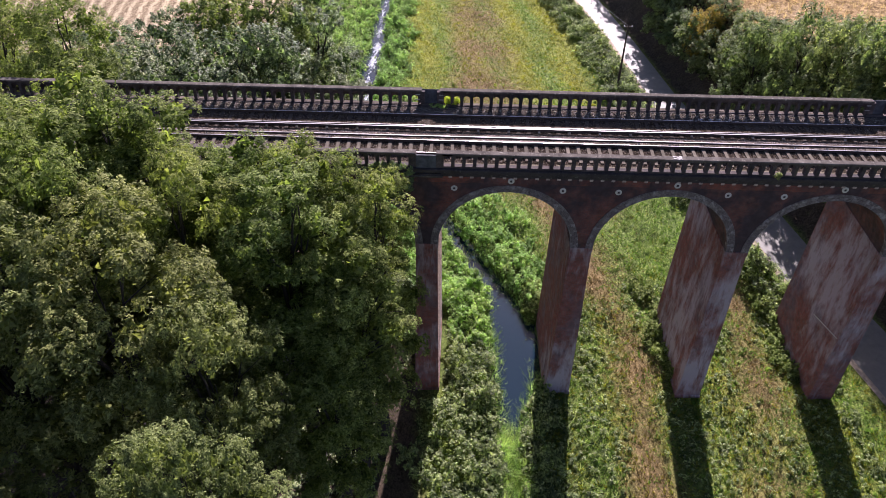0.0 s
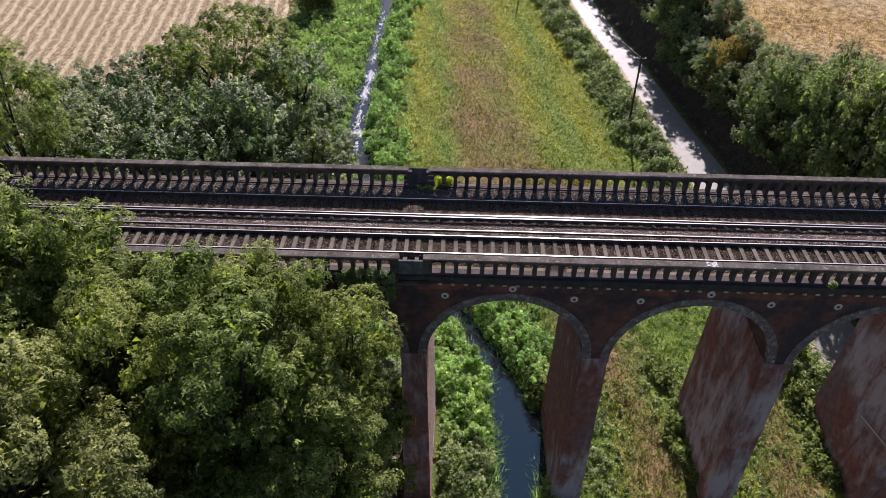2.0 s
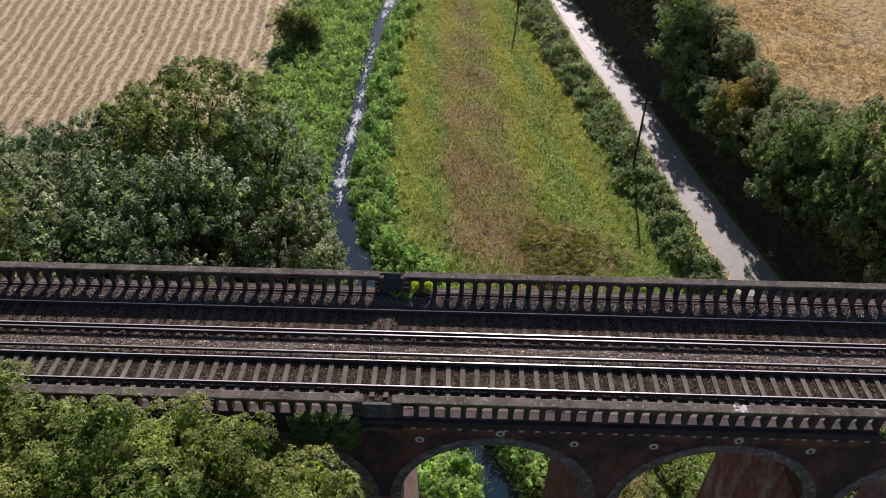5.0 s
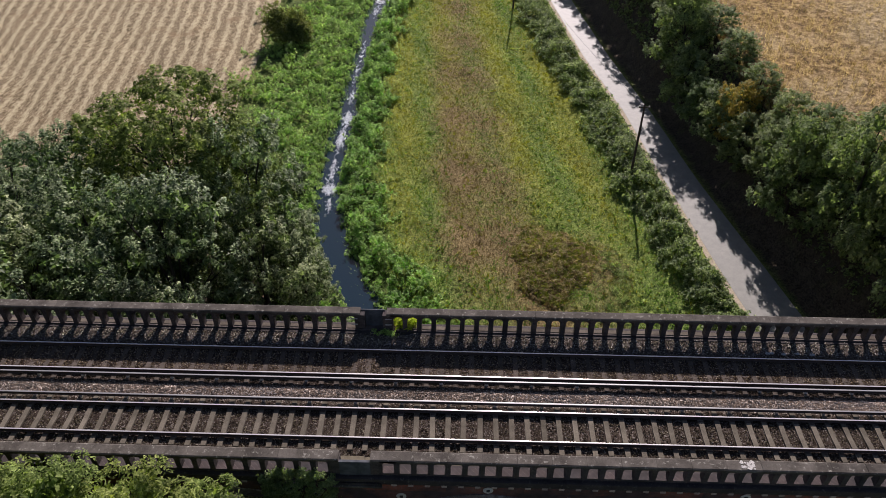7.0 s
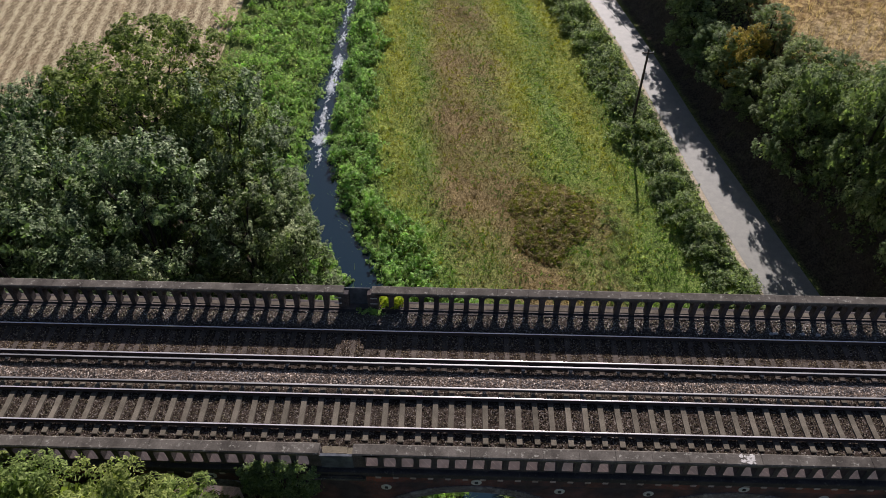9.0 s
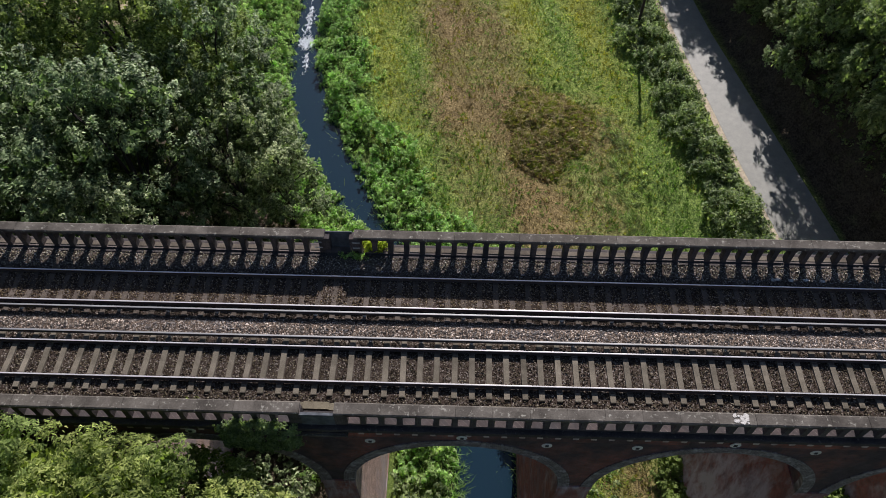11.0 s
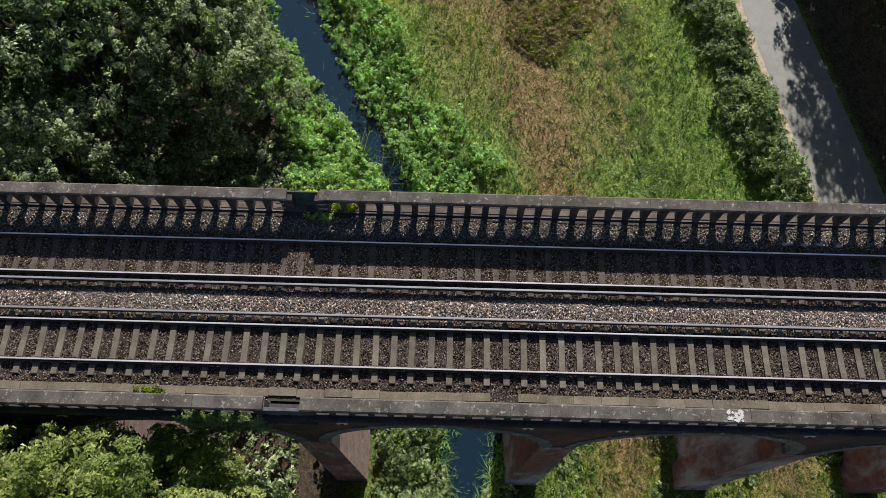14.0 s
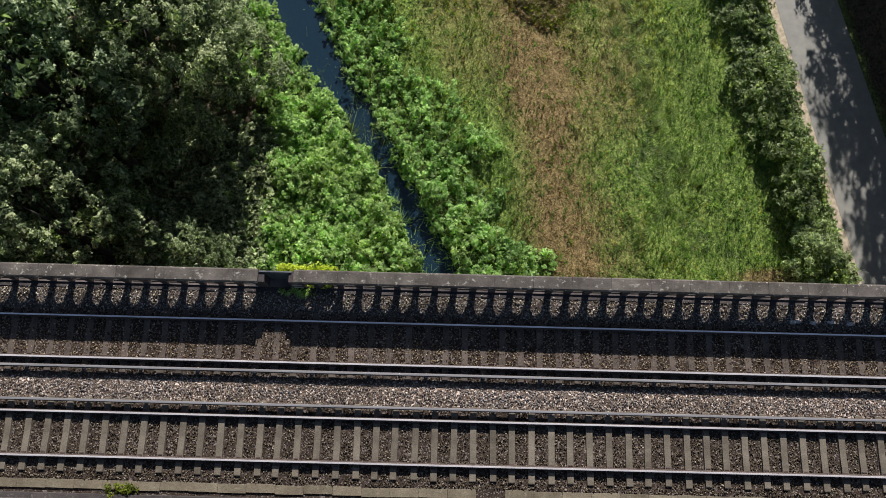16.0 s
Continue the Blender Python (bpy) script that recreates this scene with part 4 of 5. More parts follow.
def sprays(centres, axes, radii, lengths, per, size, rng, aspect=0.62, droop=0.0, even=0.0):
    """Leafy shoots: each stands along its axis, broad at the foot and narrow at the tip."""
    k = len(centres)
    axes = axes / (np.linalg.norm(axes, axis=1, keepdims=True) + 1e-6)
    s = rng.uniform(0, 1, (k, per, 1)) ** 0.8
    d = rng.normal(size=(k, per, 3))
    d -= axes[:, None, :] * np.sum(d * axes[:, None, :], axis=2, keepdims=True)
    d /= np.linalg.norm(d, axis=2, keepdims=True) + 1e-6
    q = np.sqrt(rng.uniform(0.08, 1, (k, per, 1))) * (1 - 0.72 * s)
    p = centres[:, None, :] + axes[:, None, :] * lengths[:, None, None] * s + d * q * radii[:, None, None]
    p[..., 2] -= droop * (q[..., 0] * radii[:, None]) ** 1.5
    nrm = (0.6 - 0.35 * even) * d * q + (0.6 + 0.7 * even) * axes[:, None, :] + np.array([0, 0, 0.35]) + rng.normal(scale=0.3, size=d.shape)
    return leaf_blades(p.reshape(-1, 3), nrm.reshape(-1, 3), size, rng, aspect)


def join(*meshes):
    """Puts several (verts, faces) pairs together."""
    vs, fs, n = [], [], 0
    for v, f in meshes:
        vs.append(v)
        fs.append(f + n)
        n += len(v)
    return np.concatenate(vs), np.concatenate(fs)


def crown_points(rng, height, spread, lobes, low, lobe, gap):
    """Boughs of uneven size, set apart over a rough dome."""
    cs, rs = [], []
    tries = 0
    while len(cs) < lobes and tries < 4000:
        tries += 1
        w = rng.uniform(0, 2 * math.pi)
        q = rng.uniform(0, 1) ** 0.75
        rad = spread * math.sqrt(max(0.0, 1 - (max(0.0, q - 0.25) / 0.78) ** 3.6)) * rng.uniform(0.55, 1.0)
        r = lobe * rng.uniform(0.65, 1.35)
        c = np.array((rad * math.cos(w), rad * math.sin(w), height * (low + (1 - low) * q) * rng.uniform(0.95, 1.03)))
        if all(np.linalg.norm((c - o) * (1, 1, 0.75)) > gap * (r + p) for o, p in zip(cs, rs)):
            cs.append(c)
            rs.append(r)
    return np.array(cs), np.array(rs)


def tree_meshes(seed, height, spread, lobes, lobe, leaf, low=0.35, cover=0.7, wide=0.45, tall=0.5, per=28, size=0.1, aspect=0.62, droop=0.0, under=0.1, fill=60, gap=0.6, even=0.0, core=1.25):
    """A crown of boughs; each bough carries leafy shoots over a shaded core of older leaves."""
    rng = np.random.default_rng(seed)
    cs, rs = crown_points(rng, height - lobe, spread - lobe * 0.8, lobes, low, lobe, gap)
    tc, td, fc = [], [], []
    for c, r in zip(cs, rs):
        k = max(4, int(cover * 2.8 * (r / wide) ** 2))
        d = rng.normal(size=(k, 3))
        d += np.array([c[0], c[1], 0]) / max(spread, 0.1) * 0.5 + np.array([0, 0, 0.5])
        d[:, 2] = np.abs(d[:, 2] + under) - under
        d /= np.linalg.norm(d, axis=1, keepdims=True)
        bumpy = 1 + 0.14 * np.sin(5 * d[:, :1] + c[0]) * np.sin(5 * d[:, 1:2] + c[1])
        p = c + d * r * rng.uniform(0.78, 1.0, (k, 1)) * bumpy * np.array([1, 1, 0.85])
        inside = (np.linalg.norm((p[:, None, :] - cs[None]) / (1, 1, 0.85), axis=2) < 0.74 * rs[None]).any(axis=1)
        tc.append(p[~inside])
        td.append(d[~inside])
        d = rng.normal(size=(int(fill * (r / lobe) ** 2), 3))
        d /= np.linalg.norm(d, axis=1, keepdims=True)
        fc.append(c + d * r * rng.uniform(0.25, 0.64, (len(d), 1)) * np.array([1, 1, 0.85]))
    tc, td, fc = np.concatenate(tc), np.concatenate(td), np.concatenate(fc)
    grow = np.array([spread / np.percentile(np.hypot(tc[:, 0], tc[:, 1]), 97)] * 2 + [height / (tc[:, 2].max() + 0.5 * tall)])
    tc, fc, cs = tc * grow, fc * grow, cs * grow
    k = len(tc)
    axes = (0.7 + 0.6 * even) * td + np.array([0, 0, 0.6]) + rng.normal(scale=0.2, size=td.shape)
    v, f = join(sprays(tc, axes, wide * rng.uniform(0.65, 1.35, k), tall * rng.uniform(0.6, 1.4, k), per, size, rng, aspect, droop, even),
                leaf_blades(fc, rng.normal(size=fc.shape) + np.array([0, 0, 0.6]), size * core, rng, 0.7))
    crown = mesh_of("crown", v, f, leaf)
    runs = [([(0, 0, -0.4), (0.05, 0, height * 0.15), (0.1, 0.1, height * 0.4), (0, 0, height * 0.75)], [height * 0.024, height * 0.018, height * 0.012, 0.03])]
    for c in cs[::3]:
        z0 = min(c[2] * 0.55, height * 0.6)
        m = (c[0] * 0.4, c[1] * 0.4, z0 + (c[2] - z0) * 0.6)
        runs.append(([(0, 0, z0), m, tuple(c)], [height * 0.006, height * 0.0035, 0.02]))
        for e in range(2):
            tip = c + rng.normal(size=3) * lobe * 0.6
            runs.append(([tuple(m), tuple((c + np.array(m)) / 2 + rng.normal(size=3) * 0.2), tuple(tip)], [height * 0.0025, height * 0.0018, 0.008]))
    tv, tf = tubes(runs, 6)
    return crown, mesh_of("trunk", tv, tf, BARK), height, spread


def tree(meshes, x, y, tall, spread, label, group, turn=0.0, name="tree"):
    ob = thing(name, label, "tree", (x, y, float(land(x, y))), group)
    ob.rotation_euler = (0, 0, turn)
    wide = spread / meshes[3]
    ob.scale = (wide, wide, tall / meshes[2])
    for n, me in zip(("crown", "trunk"), meshes):
        part(n, me, None, ob)
    return ob


ASH = dict(cover=1.25, wide=0.5, tall=0.32, per=48, size=0.082, aspect=0.42, droop=0.6, fill=330, gap=0.7, under=0.1, even=0.2, core=2.0)
ash = [tree_meshes(11 + i, 26.0, 5.4, 34, 1.9, LEAF_ASH, 0.45, **ASH) for i in range(3)]
slim = [tree_meshes(15 + i, 25.0, 3.6, 30, 1.45, LEAF_ASH, 0.45, **ASH) for i in range(3)]
olive = [tree_meshes(18 + i, 26.0, 5.6, 40, 1.7, LEAF_OLIVE, 0.45, 0.95, 0.46, 0.5, 40, 0.09, 0.5, 0.4, fill=300, gap=0.7, under=0.1, even=0.2, core=1.9) for i in range(2)]
for i, (x, y, h, w) in enumerate(((-7.9, -3.3, 24.8, 3.4), (-11.8, -3.3, 24.7, 3.5), (-15.4, -3.5, 27.2, 4.2), (-17.8, -3.7, 27.8, 3.8), (-20.2, -4.2, 29.0, 4.7), (-5.7, -2.9, 23.5, 3.0), (-3.6, -4.9, 23.8, 3.2), (-4.6, -8.6, 22.6, 3.7), (-5.2, -12.6, 18.0, 3.2), (-8.0, -7.8, 25.4, 4.2), (-27.5, 1.0, 24.0, 4.0))):
    tree(slim[i % 3], x, y, h, w, "tall broad-leaved tree in full green leaf", "trees beside the viaduct", i * 2.3)
for i, (x, y, h, w) in enumerate(((-25.4, -5.4, 28.8, 5.6), (-27.5, -13.0, 28.0, 6.0), (-13.6, -8.2, 27.0, 4.8), (-19.4, -8.8, 28.4, 5.2))):
    tree(ash[i % 3], x, y, h, w, "tall broad-leaved tree in full green leaf", "trees beside the viaduct", i * 1.3)
for i, (x, y, h, w) in enumerate(((-14.8, -14.2, 27.4, 5.6), (-20.8, -14.4, 27.8, 5.8), (-10.2, -15.4, 24.6, 3.9), (-9.2, -22.4, 24.6, 3.6), (-22.3, -24.0, 25.4, 6.0))):
    tree(olive[i % 2], x, y, h, w, "tall tree with pale olive-green leaves", "trees beside the viaduct", i * 1.9)

copse = [tree_meshes(31 + i, 19.5, 5.2, 44, 1.3, LEAF_COPSE, 0.16, 0.5, 0.4, 0.85, 52, 0.1, 0.6, under=0.0, fill=110, gap=0.66, even=0.45, core=1.9) for i in range(3)]
for i, (x, y, h, w) in enumerate(((-30.0, 15.5, 26.0, 5.2), (-38.0, 19.0, 24.4, 5.2))):
    tree(ash[i], x, y, h, w, "tall light green tree behind the viaduct", "copse behind the viaduct", i * 1.9)
oak = tree_meshes(36, 20.0, 6.6, 90, 1.15, LEAF_ASH, 0.25, 1.2, 0.4, 0.4, 36, 0.09, under=0.7, fill=60, gap=0.6)
tree(oak, -19.0, 31.0, 22.8, 8.4, "spreading oak with an open crown", "copse behind the viaduct")
for i, (x, y, h, w) in enumerate(((-12.8, 29.0, 21.0, 4.6), (-26.5, 29.5, 19.6, 5.2), (-16.2, 20.2, 22.4, 5.4), (-11.2, 23.4, 17.0, 3.9), (-15.6, 13.2, 18.6, 4.2), (-21.4, 21.2, 21.0, 5.6), (-20.3, 13.0, 20.4, 5.4), (-27.6, 20.2, 19.4, 5.7),
                                  (-24.4, 12.4, 17.0, 3.6), (-33.2, 30.2, 17.2, 5.6), (-40.2, 33.2, 16.2, 5.7), (-41.5, 22.0, 16.6, 6.0), (-34.5, 12.0, 17.6, 5.6), (-8.9, 12.7, 9.5, 1.8), (-9.0, 26.4, 13.5, 3.2), (-47.0, 30.0, 15.0, 5.6),
                                  (-38.5, 41.5, 10.5, 4.2), (-31.0, 38.5, 10.5, 3.8), (-6.2, 10.6, 3.6, 2.0), (-3.4, 10.0, 2.4, 1.3))):
    tree(copse[i % 3], x, y, h, w, "dense dark green tree in a copse", "copse behind the viaduct", i * 1.7)

lane = [tree_meshes(51 + i, 8.0, 3.4, 36, 0.95, LEAF_HEDGE, 0.06, 0.7, 0.4, 0.6, 34, 0.1, under=0.15, fill=70, gap=0.68, even=0.4, core=1.8) for i in range(3)]
gold = tree_meshes(61, 6.0, 2.4, 22, 0.8, LEAF_GOLD, 0.1, 0.8, 0.3, 0.5, 26, 0.09, fill=30)
for i, (d, y, h, w) in enumerate(((2.6, 12.0, 8.0, 3.4), (3.2, 18.5, 9.0, 3.6), (2.8, 25.0, 11.5, 3.8), (2.8, 30.5, 12.2, 3.9), (2.8, 36.0, 11.2, 3.7), (1.5, 41.5, 12.2, 3.4), (2.3, 46.5, 7.0, 3.0), (1.6, 51.0, 6.6, 2.8), (1.5, 55.5, 7.0, 2.9), (1.3, 60.0, 7.4, 3.0),
                                  (1.2, 65.5, 9.4, 3.3), (0.5, 71.0, 13.6, 3.7), (2.8, 78.0, 7.8, 3.4), (3.0, 85.0, 8.2, 3.6), (3.0, 92.5, 8.4, 3.8), (3.2, 101.0, 8.6, 4.0), (3.2, 110.0, 9.0, 4.2), (3.4, 120.0, 9.0, 4.4), (3.4, 131.0, 9.0, 4.6),
                                  (7.0, 21.0, 9.0, 3.8), (7.2, 28.0, 9.0, 3.8), (6.6, 34.5, 8.0, 3.6), (6.2, 40.0, 6.5, 3.2), (5.4, 45.0, 4.6, 2.6), (5.0, 50.0, 4.0, 2.3), (5.2, 56.5, 3.8, 2.3), (5.6, 63.0, 3.8, 2.4), (6.0, 70.0, 3.8, 2.6), (6.4, 78.0, 4.0, 2.8),
                                  # the first three of this row are added, mostly out of view, to shade the lane
                                  (3.0, 13.0, 15.0, 4.6), (2.8, 19.5, 17.5, 4.6), (3.6, 25.5, 16.0, 4.4), (8.5, 13.0, 14.0, 4.6), (9.5, 20.0, 12.0, 4.4), (11.0, 24.5, 8.5, 3.8), (11.0, 31.5, 7.5, 3.6), (10.5, 38.0, 5.0, 3.0), (14.5, 34.5, 6.5, 3.4), (15.0, 27.0, 8.0, 3.8))):
    tree(lane[i % 3], float(along(ROAD_RIGHT, y, 0)) + d + (2.1 if i < 5 else 2.0 if i < 11 else 3.7 if i < 19 else 1.6 if i < 29 else 3.2), y, h * (1.15 if i < 5 else 1.0 if i in (29, 30, 31) else 0.9 if i < 9 else 0.78 if i < 12 else 0.66 if i < 19 else 1.0), w, "dark bushy tree on the lane bank", "trees along the lane", i * 2.1)
# extra tree, mostly out of view, that throws shade on the lane
tree(slim[1], 43.0, 20.0, 13.0, 4.4, "tall tree added beside the lane to shade it", "trees along the lane", 0.7)
tree(gold, 33.4, 54.5, 7.2, 2.4, "small tree with yellowing leaves", "trees along the lane")


def scatter(name, xs, ys, heights, per, size, mat, label, category, seed, radius=0.35, tall=0.4, aspect=0.62, lean=0.5):
    """Leafy shoots over a stretch of ground, each at its height above it."""
    rng = np.random.default_rng(seed)
    n = len(xs)
    c = np.stack([xs, ys, land(xs, ys) + heights - 0.15], 1)
    axes = np.array([0, 0, 1.0]) + rng.normal(scale=lean, size=(n, 3)) * (1, 1, 0.2)
    v, f = sprays(c, axes, radius * rng.uniform(0.6, 1.4, n), tall * rng.uniform(0.5, 1.5, n), per, size, rng, aspect, 0.4)
    return solo(name, mesh_of(name, v, f, mat), None, label, category, kind="stuff")


def swell(x, y, seed, size):
    """Uneven ups and downs of growth, 0 to 1."""
    r = np.random.default_rng(seed)
    total = np.zeros_like(x)
    for k in range(9):
        w, f = r.uniform(0, 2 * math.pi), (6.28 / size) * r.uniform(0.5, 1.8)
        total = total + np.sin(f * (x * math.cos(w) + y * math.sin(w)) + r.uniform(0, 6.28))
    return np.clip(0.5 + total / 7.5, 0, 1)


def band(n, ylo, yhi, seed, line, lo, hi):
    r = np.random.default_rng(seed)
    y = r.uniform(ylo, yhi, n)
    t = r.uniform(0, 1, n)
    x = along(line, y, 0) + lo + (hi - lo) * t
    return x, y, t, r


# bramble hedge between meadow and lane
x, y, t, r = band(9400, 4, 170, 71, ROAD_LEFT, -1.0, 0.0)
ragged = np.interp(y, [4, 30, 60, 110, 170], [3.2, 4.0, 5.2, 5.6, 5.0]) * (0.84 + 0.1 * np.sin(y * 0.53) + 0.09 * np.sin(y * 1.37 + 1) + 0.09 * np.sin(y * 3.1 + 2)) * r.uniform(0.9, 1.1, len(y))
x = along(ROAD_LEFT, y, 0) - 0.95 - t * ragged
hump = swell(x, y, 73, 4.0)
h = (0.3 + 2.0 * hump) * np.interp(y, [4, 24, 34], [1.6, 1.5, 1.0]) * np.sin(np.pi * np.clip(t, 0.06, 0.94)) ** 0.5 * r.uniform(0.6, 1.0, len(x))
scatter("lane_hedge", x, y, h, 20, 0.12, LEAF_BRAMBLE, "overgrown bramble hedge along the lane", "hedge", 72, 0.36, 0.6, 0.5, 0.7)

# lush growth on both river banks
for seed, sgn, n in ((81, 1, 9000), (82, -1, 15500)):
    r = np.random.default_rng(seed)
    y = r.uniform(-32, 165, n)
    q = r.uniform(0, 1, n) ** 1.15
    wide = np.interp(y, [-32, 5, 12, 30, 40, 60, 165], [3.0, 2.6, 6.5, 7.5, 6.0, 5.0, 4.5] if sgn > 0 else [6.5, 8.0, 8.5, 6.5, 10.5, 15.5, 16.5])
    wide = wide * (0.85 + 0.16 * np.sin(y * 0.55 + sgn) + 0.12 * np.sin(y * 1.45))
    off = along(RIVER, y, 2) + 0.0 + 0.45 * np.exp(-((y - 5) / 4.5) ** 2) + 0.42 * np.sin(y * 1.7 + sgn) + 0.22 * np.sin(y * 3.9 + 2 * sgn) + q * wide
    x = along(RIVER, y, 0) + sgn * off
    keep = ((y < -0.6) | (y > 9.0) | ((x > 1.0) & (x < 8.6)) | (x < -1.9)) & (off > along(RIVER, y, 2) - 0.1)
    hump = swell(x, y, seed + 40, 3.4)
    hh = (0.0 + 1.7 * hump ** 1.5) * r.uniform(0.45, 1.1, n)
    # growth south of y = 5 takes a darker leaf colour
    north, south = keep & (y > 5), keep & (y <= 5)
    scatter("river_bank_plants", x[north], y[north], hh[north], 20, 0.115, LEAF_BANK, "lush nettles and rank growth on the river bank", "plants", seed + 5, 0.3, 0.55)
    scatter("river_bank_plants", x[south], y[south], hh[south], 20, 0.115, LEAF_BRAMBLE, "darker rank growth on the bank below the viaduct", "plants", seed + 7, 0.3, 0.55)


r = np.random.default_rng(85)
x, y = np.concatenate([r.uniform(-16, 1.2, 4400), r.uniform(-19, -6.5, 2600)]), np.concatenate([r.uniform(-24, 24, 4400), r.uniform(9, 24, 2600)])
keep = (((y < -0.7) & (x < -5.0)) | (y > 8.9) | ((x < -4.0) & (x > -10))) & ((y < 9) | (x < -6.5))
scatter("shade_plants", x[keep], y[keep], r.uniform(0.1, 0.9, int(keep.sum())), 16, 0.13, LEAF_COPSE, "ivy and shade plants under the trees", "plants", 86, 0.4)


r = np.random.default_rng(87)
x, y = -6.4 + 6.9 * r.uniform(0, 1, 1800) - np.abs(r.normal(0, 1.1, 1800)), r.uniform(8.9, 24, 1800)
keep = x < along(RIVER, y, 0) - along(RIVER, y, 2) - 1.0
x, y = x[keep], y[keep]
hh = (0.2 + 1.1 * np.abs(np.sin(x * 0.9 + 0.4) * np.sin(y * 0.8 + x * 0.3))) * r.uniform(0.5, 1.1, len(x))
scatter("nettle_bed", x, y, hh, 24, 0.11, LEAF_BANK, "nettles and ivy between the copse and the stream", "plants", 84, 0.34, 0.6)


x, y, t, r = band(2600, 8.8, 140, 75, ROAD_RIGHT, 3.4, 7.0)
scatter("bank_undergrowth", x, y, r.uniform(0.0, 1.1, len(x)) * (0.3 + t), 18, 0.12, LEAF_HEDGE, "brambles and ivy on the bank above the lane", "plants", 76, 0.4, 0.6)


def tufts(name, x, y, blades, tall, wide, mat, label, seed, lean=0.5, lay=0.0):
    """Many tufts of pointed blades as one mesh."""
    r = np.random.default_rng(seed)
    n = len(x)
    base = np.stack([x, y, land(x, y) - 0.02], 1)[:, None, :]
    w = r.uniform(0, 2 * math.pi, (n, blades))
    out = np.stack([np.cos(w), np.sin(w), np.zeros_like(w)], 2)
    side = np.stack([-np.sin(w), np.cos(w), np.zeros_like(w)], 2)
    tuss = 0.6 + 0.75 * np.abs(np.sin(x * 2.1 + np.sin(y * 1.3)) * np.sin(y * 1.9 + np.sin(x * 0.9)))
    L = tall * tuss[:, None, None] * r.uniform(0.5, 1.25, (n, blades, 1))
    foot = base + out * L * 0.12
    tip = foot + out * L * lean * r.uniform(0.5, 1.5, (n, blades, 1)) + np.array([0, 0, 1.0]) * L
    if lay:
        w = 2.6 * np.sin(x * 0.35 + 0.8 * np.sin(y * 0.27)) + 1.7 * np.sin(y * 0.41 + 1.1)
        tip = tip + L * lay * np.stack([np.cos(w), np.sin(w), np.zeros_like(w)], 1)[:, None, :]
    W = side * wide
    v = np.stack([foot - W, foot + W, tip], 2).reshape(-1, 3)
    return solo(name, mesh_of(name, v, np.arange(len(v)).reshape(-1, 3), mat), None, label, "grass", kind="stuff")


r = np.random.default_rng(88)
n = 4600
y = -14 + 124 * r.uniform(0, 1, n) ** 1.4
side = np.where(r.uniform(0, 1, n) < 0.5, -1, 1)
x = along(RIVER, y, 0) + side * (along(RIVER, y, 2) + r.normal(0.05, 0.3, n))
tufts("reeds", x, y, 6, 0.75, 0.034, LEAF_BANK, "arching reeds at the water's edge", 89, 0.8)
r = np.random.default_rng(90)
n = 1500
y = r.uniform(-15, -3.6, n)
x = along(RIVER, y, 0) + r.uniform(-1, 1, n) * (along(RIVER, y, 2) + 0.7) * (0.5 + 0.5 * r.uniform(0, 1, n))
tufts("reed_bed", x, y, 8, 0.9, 0.034, LEAF_BANK, "reed bed closing over the shallow stream", 90, 0.8)
r = np.random.default_rng(290)
for cx, cy, n in ((-1.5, 24.3, 34), (0.1, 22.5, 26), (-4.9, 29.4, 18)):
    tufts("reeds", cx + r.normal(0, 0.3, n), cy + r.normal(0, 0.5, n), 9, 1.3, 0.03, LEAF_BRAMBLE, "pale drooping reed clump in the stream", 291 + n, 0.9)
r = np.random.default_rng(94)
n = 2600
y = -20 + 140 * r.uniform(0, 1, n) ** 1.3
side = np.where(r.uniform(0, 1, n) < 0.5, -1, 1)
x = along(RIVER, y, 0) + side * (along(RIVER, y, 2) + 0.5 + 6.0 * r.uniform(0, 1, n) ** 1.3)
keep = ((y < -0.6) | (y > 9.0) | ((x > 1.0) & (x < 8.6)))
tufts("bank_grass", x[keep], y[keep], 8, 0.75, 0.02, LEAF_BRAMBLE, "long arching grass among the bank plants", 95, 0.6, 0.3)
r = np.random.default_rng(97)
n = 26000
y = r.uniform(36, 120, n)
x = along(ROAD_RIGHT, y, 0) + np.interp(y, [36, 42, 47, 55, 64, 80, 100, 120], [20, 12.5, 7.5, 6.8, 7.4, 9.5, 11.0, 11.0]) + 40 * r.uniform(0, 1, n) ** 1.6 - 0.5
pale = r.uniform(0, 1, n) < 0.4
tufts("crop_stems", x[~pale], y[~pale], 4, 0.65, 0.035, STRAW, "tall dry stems at the edge of the crop", 98, 0.45)
tufts("seed_heads", x[pale], y[pale], 4, 0.85, 0.04, BROWN, "pale ripe seed heads along the crop's edge", 198, 0.4)
r = np.random.default_rng(91)
n = 92000
y = -30 + 200 * r.uniform(0, 1, n) ** 1.75
a = along(RIVER, y, 0) + along(RIVER, y, 2) + 1.2 + 1.5 * smooth(10, 20, y)
b = along(ROAD_LEFT, y, 0) - 0.9
x = a + (b - a) * r.uniform(0, 1, n)
isdry = r.uniform(0, 1, n) < parched(x, y) * (0.35 + 0.75 * swell(x, y, 194, 3.0))
gilt = ~isdry & (r.uniform(0, 1, n) < yellowing(x, y))
green = ~isdry & ~gilt
tufts("meadow_grass", x[green], y[green], 6, 0.25, 0.027, GRASS, "rough matted green meadow grass", 92, 0.7, 0.55)
tufts("yellowing_grass", x[gilt], y[gilt], 6, 0.25, 0.027, GRASS_YELLOW, "yellowing grass beside the mown track", 192, 0.7, 0.55)
r = np.random.default_rng(196)
lx, ly = r.uniform(14, 26, 9000), r.uniform(15, 40, 9000)
